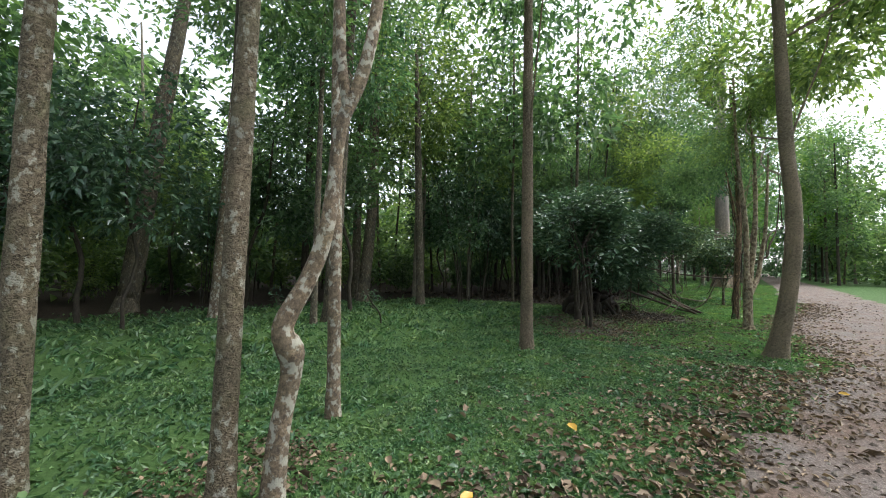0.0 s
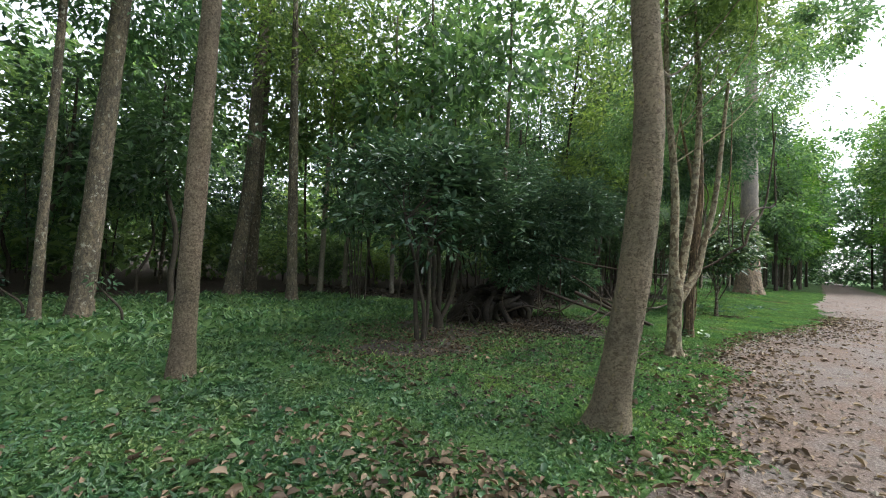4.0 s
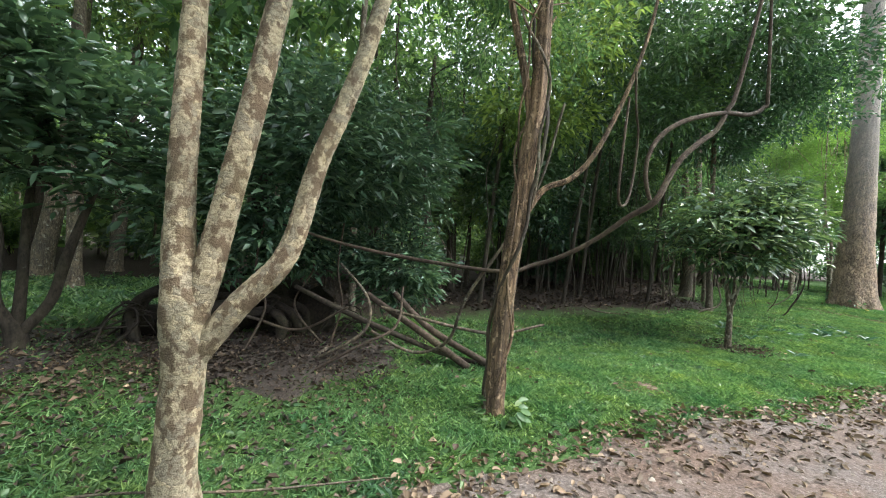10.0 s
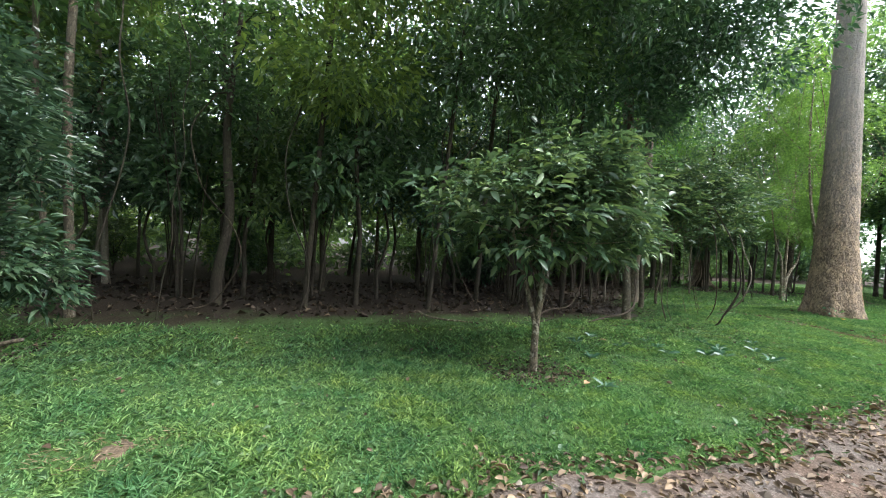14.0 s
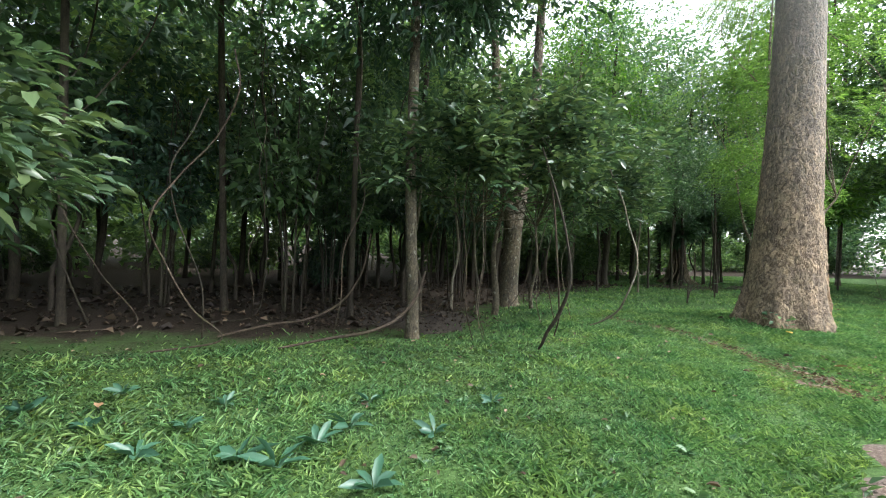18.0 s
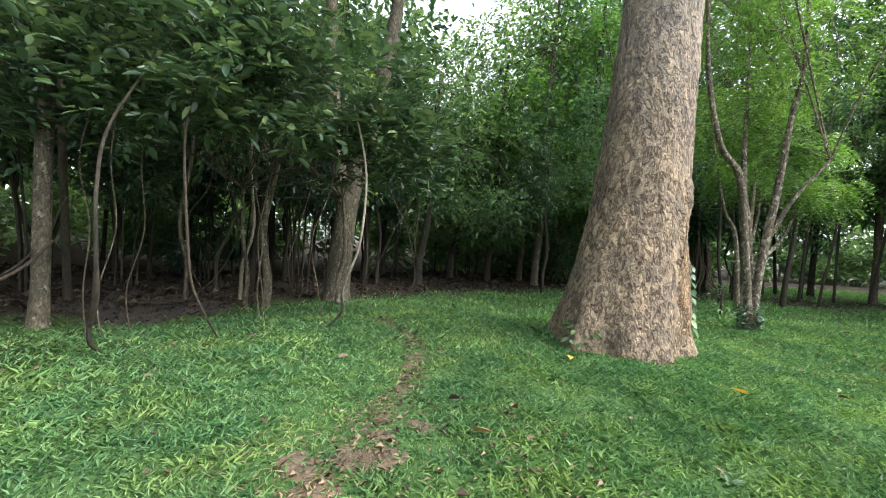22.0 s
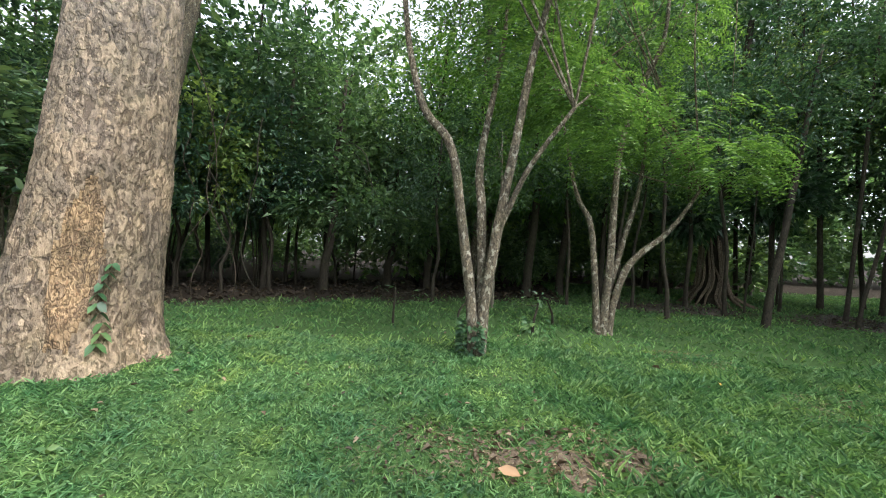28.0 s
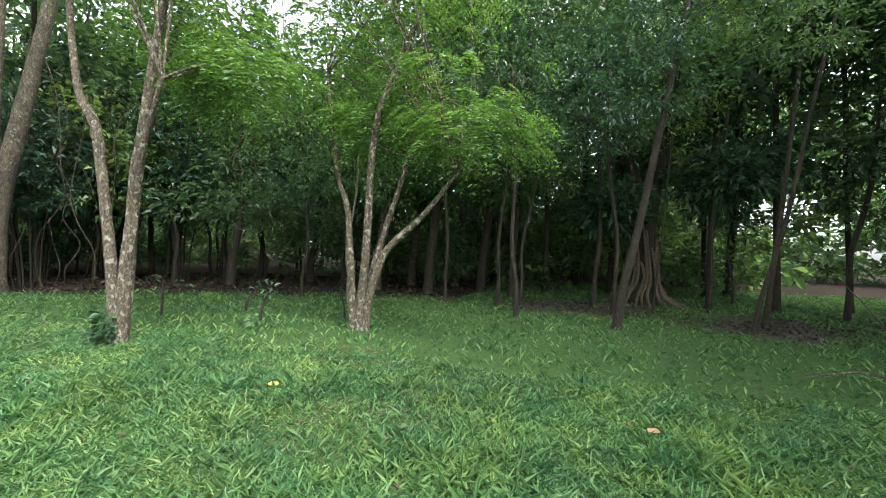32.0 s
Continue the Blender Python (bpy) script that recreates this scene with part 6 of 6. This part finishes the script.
# ---- far woods, both sides of the road ----
def far_woods(name, x0, x1, y0, y1, top, n, size, label):
    """Leaves gathered into rounded crowns, storey over storey."""
    m = n // 90
    cx, cy = rng.uniform(x0, x1, m), rng.uniform(y0, y1, m)
    h = top * (0.72 + 0.28 * np.sin(0.31 * cx + 0.5 * np.sin(0.23 * cy)) * np.cos(0.27 * cy))
    h *= 1 - 0.5 * np.exp(-(((cx - 42) / 7) ** 2)) * (cy > 0)
    c = np.stack([cx, cy, 0.4 + h * rng.uniform(0, 1, m)], 1)
    r = rng.uniform(1.5, 2.9, m)[:, None, None] * min(1.0, top / 10) * np.array([1.0, 1.0, 0.75])
    d = unit(rng.normal(0, 1, (m, 90, 3)))
    d[..., 2] = np.abs(d[..., 2]) * np.where(rng.random((m, 90)) < 0.75, 1, -1)
    p = (c[:, None, :] + d * r * rng.uniform(0.55, 1.05, (m, 90, 1))).reshape(-1, 3)
    way = unit(rng.normal(0, 1, (len(p), 3)) * np.array([1, 1, 0.6]) + 0.6 * d.reshape(-1, 3))
    keep = p[:, 2] > 0.05
    p, way = p[keep], way[keep]
    s = rng.uniform(0.6, 1.2, len(p))
    tagged(piece(name, mesh_of(name, *leaves(p, way, size * s, size * 0.6 * s, 0.2), mats=[M_LEAF_FOREST], smooth=False)), label, "woods", kind="stuff")


far_woods("far_woods", -60, 130, 28, 48, 21, 27000, 0.95, "dense green far woods behind the clearing")
far_woods("far_woods", -60, 130, 50, 85, 27, 9000, 2.1, "dense green woods farther back")
far_woods("far_woods", -70, -34, 4, 42, 15, 9000, 0.9, "dense green far woods at the road's start")
far_woods("far_woods", 100, 130, -14, 40, 27, 40000, 0.8, "dense green far woods along the road")
far_woods("far_woods", 64, 112, -20, -6, 15, 14000, 0.8, "unseen green woods added across the road to block low light ahead")
# added woods out of view; height and distance set how much low skylight enters
far_woods("far_woods", -60, 26, -24, -13, 14, 9000, 1.4, "unseen green woods added across the road to block low light")
far_woods("far_woods", 26, 64, -34, -24, 9, 5000, 1.3, "unseen green woods added across the road to block low light")
far_woods("undergrowth", -30, 55, 16.5, 24, 4.2, 26000, 0.36, "dim green undergrowth within the wood")
far_woods("undergrowth", -40, 58, 24, 32, 7.5, 22000, 0.55, "dim green undergrowth at the back of the wood")

far_woods("undergrowth", 50, 125, 31, 37, 5.5, 14000, 0.6, "green undergrowth beyond the lawn")


# ---- grass, groundcover and fallen leaves ----
LEAFY = ((25.2, 4.6, 3.6, 2.5), (28.6, 4.4, 3.4, 2.6), (22.0, 5.4, 2.8, 2.0), (18.6, 5.4, 2.4, 1.6), (11.2, 3.6, 2.4, 1.7), (14.2, 3.7, 1.8, 1.0))  # shaded spots where broad leaves crowd out the grass


def leafy_at(x, y):
    return np.max([np.clip(1.25 - np.hypot((x - a) / p, (y - b) / q), 0, 1) for a, b, p, q in LEAFY], 0)


def sown(n, x0, x1, lo, hi, power=1.0):
    x = rng.uniform(x0, x1, n)
    y = edge_at(x) + lo + (hi - lo) * rng.uniform(0, 1, n) ** power
    keep = y < wood_at(x) + rng.normal(0.3, 0.6, n)
    chance = np.ones(n)
    for bx, by, br in BARE:
        chance *= np.where(np.hypot(x - bx, y - by) < br * 0.9, 0.4, 1)
    for bx, by, br in MULCH:
        d = np.hypot(x - bx, y - by)
        chance *= np.clip((d / br - 0.45) / 0.7, 0.12, 1)
    for px, py in tl[:, :2]:
        chance *= np.where(np.hypot(x - px, y - py) < 0.2, 0.35, 1)
    clump = np.sin(3.1 * x + 2.2 * np.sin(2.7 * y + 0.6 * x)) * np.cos(3.7 * y + 1.9 * np.sin(2.9 * x)) + 0.7 * np.sin(8.3 * x + 2.1 * np.sin(7.1 * y)) * np.cos(9.1 * y - 1.7 * np.sin(6.3 * x))
    chance *= np.clip(0.85 + 0.3 * clump, 0.35, 1)
    fade = np.clip((wood_at(x) - y + 0.3) / 1.8, 0.12, 1)  # the grass thins out into the shade of the wood
    chance *= np.where((x > 16) & (x < 32), fade, 1)
    keep &= rng.random(n) < chance
    for bx, by, br in WORN:
        keep &= (np.hypot(x - bx, y - by) > br * 0.8) | (rng.random(n) < 0.6)
    keep &= np.hypot(x - 35.9, y - 4.05) > 0.8
    return x[keep], y[keep]


def grass(name, n, x0, x1, lo, hi, ln, wd, lean, mat, label, power=1.0):
    x, y = sown(n, x0, x1, lo, hi, power)
    if name == "grass":
        thin = rng.random(len(x)) > 0.75 * leafy_at(x, y)
        x, y = x[thin], y[thin]
    elif name == "shade_leaves":
        thick = rng.random(len(x)) < leafy_at(x, y)
        x, y = x[thick], y[thick]
    m = len(x)
    a = rng.uniform(0, 2 * np.pi, m)
    tuft = 0.95 + 0.35 * np.sin(2.3 * x + 1.7 * np.sin(1.9 * y)) * np.cos(2.1 * y + x) + 0.3 * np.sin(7.7 * x + 2 * np.sin(6.1 * y)) * np.cos(8.3 * y + 1.5 * np.sin(5.2 * x))
    d = np.stack([np.cos(a) * lean, np.sin(a) * lean, rng.uniform(0.4, 1.3, m)], 1)
    z = lie(x, y) - 0.005
    s = rng.uniform(0.6, 1.3, m) * tuft
    tagged(piece(name, mesh_of(name, *leaves(np.stack([x, y, z], 1), d, ln * s, wd * (0.7 + 0.3 * s), 0.3, droop=0.16), mats=[mat], smooth=False)), label, "grass", kind="stuff")


grass("groundcover", 95000, -4, 12, 0.0, 3.2, 0.058, 0.027, 0.9, M_HERB, "low leafy green groundcover beside the road")
grass("groundcover", 34000, -7, 12, 3.0, 6.5, 0.085, 0.035, 0.9, M_HERB, "low leafy green groundcover under the trees")
grass("groundcover", 20000, -12, 14, 6.0, 16, 0.17, 0.065, 0.9, M_HERB, "low leafy green groundcover at the back of the clearing")
grass("grass", 300000, 9, 54, 0.0, 2.7, 0.085, 0.014, 0.95, M_GRASS, "soft green grass beside the road")
grass("grass", 165000, 9, 58, 2.5, 5.4, 0.105, 0.019, 0.9, M_GRASS, "soft green grass under the trees")
grass("grass", 50000, 10, 33, 5.0, 13, 0.1, 0.022, 0.85, M_GRASS, "soft green grass thinning out into the wood")
grass("grass", 60000, 33, 72, 5.0, 21, 0.14, 0.03, 0.8, M_GRASS, "soft green grass at the edge of the wood")
grass("shade_leaves", 260000, 9, 32.5, 0.6, 6.8, 0.046, 0.02, 0.9, M_SHADE_HERB, "dark low broad-leaved plants in the shaded grass")


grass("grass", 26000, 40.8, 50, 1.6, 4.6, 0.15, 0.019, 0.75, M_GRASS, "lush longer grass in the clearing")


def rosettes(n, x0, x1, hi, size, label):
    x, y = sown(n, x0, x1, 0.15, hi)
    x, y = np.repeat(x, 6), np.repeat(y, 6)
    a = rng.uniform(0, 6.28, len(x))
    d = np.stack([np.cos(a), np.sin(a), rng.uniform(0.3, 1.2, len(x))], 1)
    s = rng.uniform(0.5, 1.2, len(x))
    tagged(piece("weeds", mesh_of("weeds", *leaves(np.stack([x, y, lie(x, y)], 1), d, size * s, size * 0.42 * s, 0.25, fine=True, droop=0.3), mats=[M_HERB])), label, "weeds", kind="stuff")


def weed(x, y, size, turn):
    """A low weed with long pointed bluish leaves."""
    t = thing("weed", (x, y, 0), "low weed with long pointed blue-green leaves in the grass", "weed", "blue-green weeds in the grass", size=(1, 1, 1))
    local = np.random.default_rng(int(1000 * x))
    for k in range(7):
        a = turn + 0.9 * k + local.normal(0, 0.2)
        d = [(math.cos(a), math.sin(a), local.uniform(0.35, 1.1))]
        piece("leaf", mesh_of("leaf", *leaves([(0.01 * math.cos(a), 0.01 * math.sin(a), 0.02)], d, size * local.uniform(0.7, 1.2), size * 0.28, 0.3, fine=True, droop=0.22), mats=[M_LEAF_WEED]), t)


for k, (x, y, size) in enumerate(((24.97, 3.55, 0.15), (26.02, 2.62, 0.2), (25.05, 4.27, 0.14), (26.82, 2.86, 0.17), (26.53, 2.67, 0.17), (26.76, 1.99, 0.19), (25.65, 3.29, 0.15), (24.42, 4.08, 0.15), (25.4, 2.95, 0.17), (26.25, 2.45, 0.2), (27.4, 2.5, 0.15), (27.1, 3.3, 0.13), (23.9, 3.3, 0.15), (25.9, 3.7, 0.13), (28.2, 2.9, 0.13), (22.9, 2.2, 0.15))):
    weed(x, y, size * 1.25, 1.3 * k)
rosettes(420, 8, 30, 4.0, 0.1, "broad-leaved green weeds in the grass")
rosettes(160, 30, 60, 5.0, 0.1, "small broad-leaved weeds in the grass")
rosettes(260, -4, 9, 4.0, 0.12, "broad-leaved green weeds in the groundcover")
grass("verge_weeds", 2600, -4, 30, -0.35, 0.3, 0.08, 0.03, 1.0, M_HERB, "sparse low weeds on the road's verge")


def litter(name, n, x0, x1, y_of, size, label, near=True, mat=None):
    x = rng.uniform(x0, x1, n)
    y = y_of(x)
    a = rng.uniform(0, 2 * np.pi, n)
    d = np.stack([np.cos(a), np.sin(a), rng.uniform(-0.15, 0.7, n)], 1)
    z = lie(x, y) + rng.uniform(0.016, 0.04, n)
    s = rng.gamma(6.0, 1 / 6.0, n)
    tagged(piece(name, mesh_of(name, *leaves(np.stack([x, y, z], 1), d, size * s, size * 0.5 * s, 0.5, fine=near, droop=0.25), mats=[mat or M_DRY])), label, "leaf litter", kind="stuff")


litter("leaf_litter", 9500, -4, 26, lambda x: edge_at(x) - rng.gamma(1.6, 0.42, len(x)) + 0.25, 0.056, "curled brown dry leaves along the road's edge")
litter("leaf_litter", 900, -4, 40, lambda x: edge_at(x) - rng.uniform(0, 4, len(x)), 0.06, "scattered brown dry leaves on the road")
litter("leaf_litter", 5200, -4, 8, lambda x: edge_at(x) + rng.gamma(1.6, 0.5, len(x)), 0.06, "brown dry leaves scattered on the groundcover")
litter("leaf_litter", 1300, 8, 60, lambda x: edge_at(x) + rng.uniform(0, 6, len(x)), 0.05, "few brown dry leaves scattered on the grass")
litter("leaf_litter", 2600, 8.5, 15, lambda x: edge_at(x) + rng.uniform(0.1, 4.0, len(x)), 0.045, "brown leaves sunk in the grass, in the shade-darkened colour", False, M_LITTER_SHADED)
litter("leaf_litter", 700, 8.5, 15, lambda x: edge_at(x) + rng.uniform(0.1, 4.0, len(x)), 0.05, "dry brown leaves scattered in the grass", False)
# past x = 12 the heaps take the litter colour darkened for shade
for mx, my, mr in MULCH:
    litter("leaf_litter", int(1000 * mr), mx - mr, mx + mr, lambda x: my + rng.normal(0, mr * 0.45, len(x)), 0.045, "brown dry leaves heaped under a shrub or tree", False, M_LITTER_SHADED if mx > 12 else M_DRY)
litter("leaf_litter", 7000, 14, 55, lambda x: wood_at(x) + rng.uniform(0.6, 8, len(x)), 0.12, "brown leaves on the forest floor, coloured darker for its shade", False, M_LITTER_SHADED)


def pebbles(n, label):
    """Loose gravel on the road: small uneven stones."""
    x = rng.uniform(-3, 30, n)
    y = edge_at(x) - rng.uniform(0.1, 3.2, n)
    r = rng.gamma(3.0, 0.0045, n)[:, None] + 0.004
    c = np.stack([x, y, lie(x, y) + 0.02], 1)
    o = np.array([[1, 0, 0], [0, 1, 0], [-1, 0, 0], [0, -1, 0], [0, 0, 0.7], [0, 0, -0.7]])
    v = (c[:, None, :] + r[:, None, :] * o[None] * rng.uniform(0.6, 1.4, (n, 6, 1))).reshape(-1, 3)
    f = np.array([[0, 1, 4], [1, 2, 4], [2, 3, 4], [3, 0, 4], [1, 0, 5], [2, 1, 5], [3, 2, 5], [0, 3, 5]])
    t = (np.arange(n)[:, None, None] * 6 + f[None]).reshape(-1, 3)
    tagged(piece("gravel", mesh_of("gravel", v, None, t, mats=[M_STONE], smooth=False)), label, "gravel", kind="stuff")


litter("leaf_litter", 200, 32.2, 34.0, lambda x: 1.0 + rng.normal(0.9, 0.5, len(x)), 0.045, "brown dry leaves on the foot trail", False)
for wx, wy, wr in WORN:
    n = int(600 * wr * wr)
    a, q = rng.uniform(0, 6.28, n), wr * np.sqrt(rng.uniform(0, 1, n))
    x, y = wx + q * np.cos(a), wy + q * np.sin(a) * 0.7
    b = rng.uniform(0, 6.28, n)
    tagged(piece("dry_grass", mesh_of("dry_grass", *leaves(np.stack([x, y, lie(x, y) + 0.01], 1), np.stack([np.cos(b), np.sin(b), rng.uniform(0.05, 0.5, n)], 1), 0.075, 0.009, 0.2), mats=[M_STRAW], smooth=False)),
           "worn patch of short dry straw-coloured grass", "grass", kind="stuff")
litter("leaf_litter", 320, 39.3, 41.3, lambda x: 3.15 + rng.normal(0.0, 0.22, len(x)), 0.05, "brown dry leaves on a worn patch of grass", False)
n = 700
k = rng.integers(0, len(tl), n)
x, y, b = tl[k, 0] + rng.normal(0, 0.1, n), tl[k, 1] + rng.normal(0, 0.1, n), rng.uniform(0, 6.28, n)
tagged(piece("dry_grass", mesh_of("dry_grass", *leaves(np.stack([x, y, lie(x, y) + 0.012], 1), np.stack([np.cos(b), np.sin(b), rng.uniform(0.05, 0.4, n)], 1), 0.065, 0.008, 0.2), mats=[M_STRAW], smooth=False)),
       "trodden straw-coloured grass along the foot trail", "grass", kind="stuff")
k = rng.integers(0, len(tl), 320)
tx, ty = tl[k, 0] + rng.normal(0, 0.09, 320), tl[k, 1] + rng.normal(0, 0.09, 320)
b = rng.uniform(0, 6.28, 320)
tagged(piece("leaf_litter", mesh_of("leaf_litter", *leaves(np.stack([tx, ty, lie(tx, ty) + 0.022], 1), np.stack([np.cos(b), np.sin(b), rng.uniform(-0.1, 0.4, 320)], 1), 0.05, 0.025, 0.4), mats=[M_DRY], smooth=False)), "small dry brown leaves along the foot trail", "leaf litter", kind="stuff")
pebbles(5000, "small grey and brown stones loose on the road")
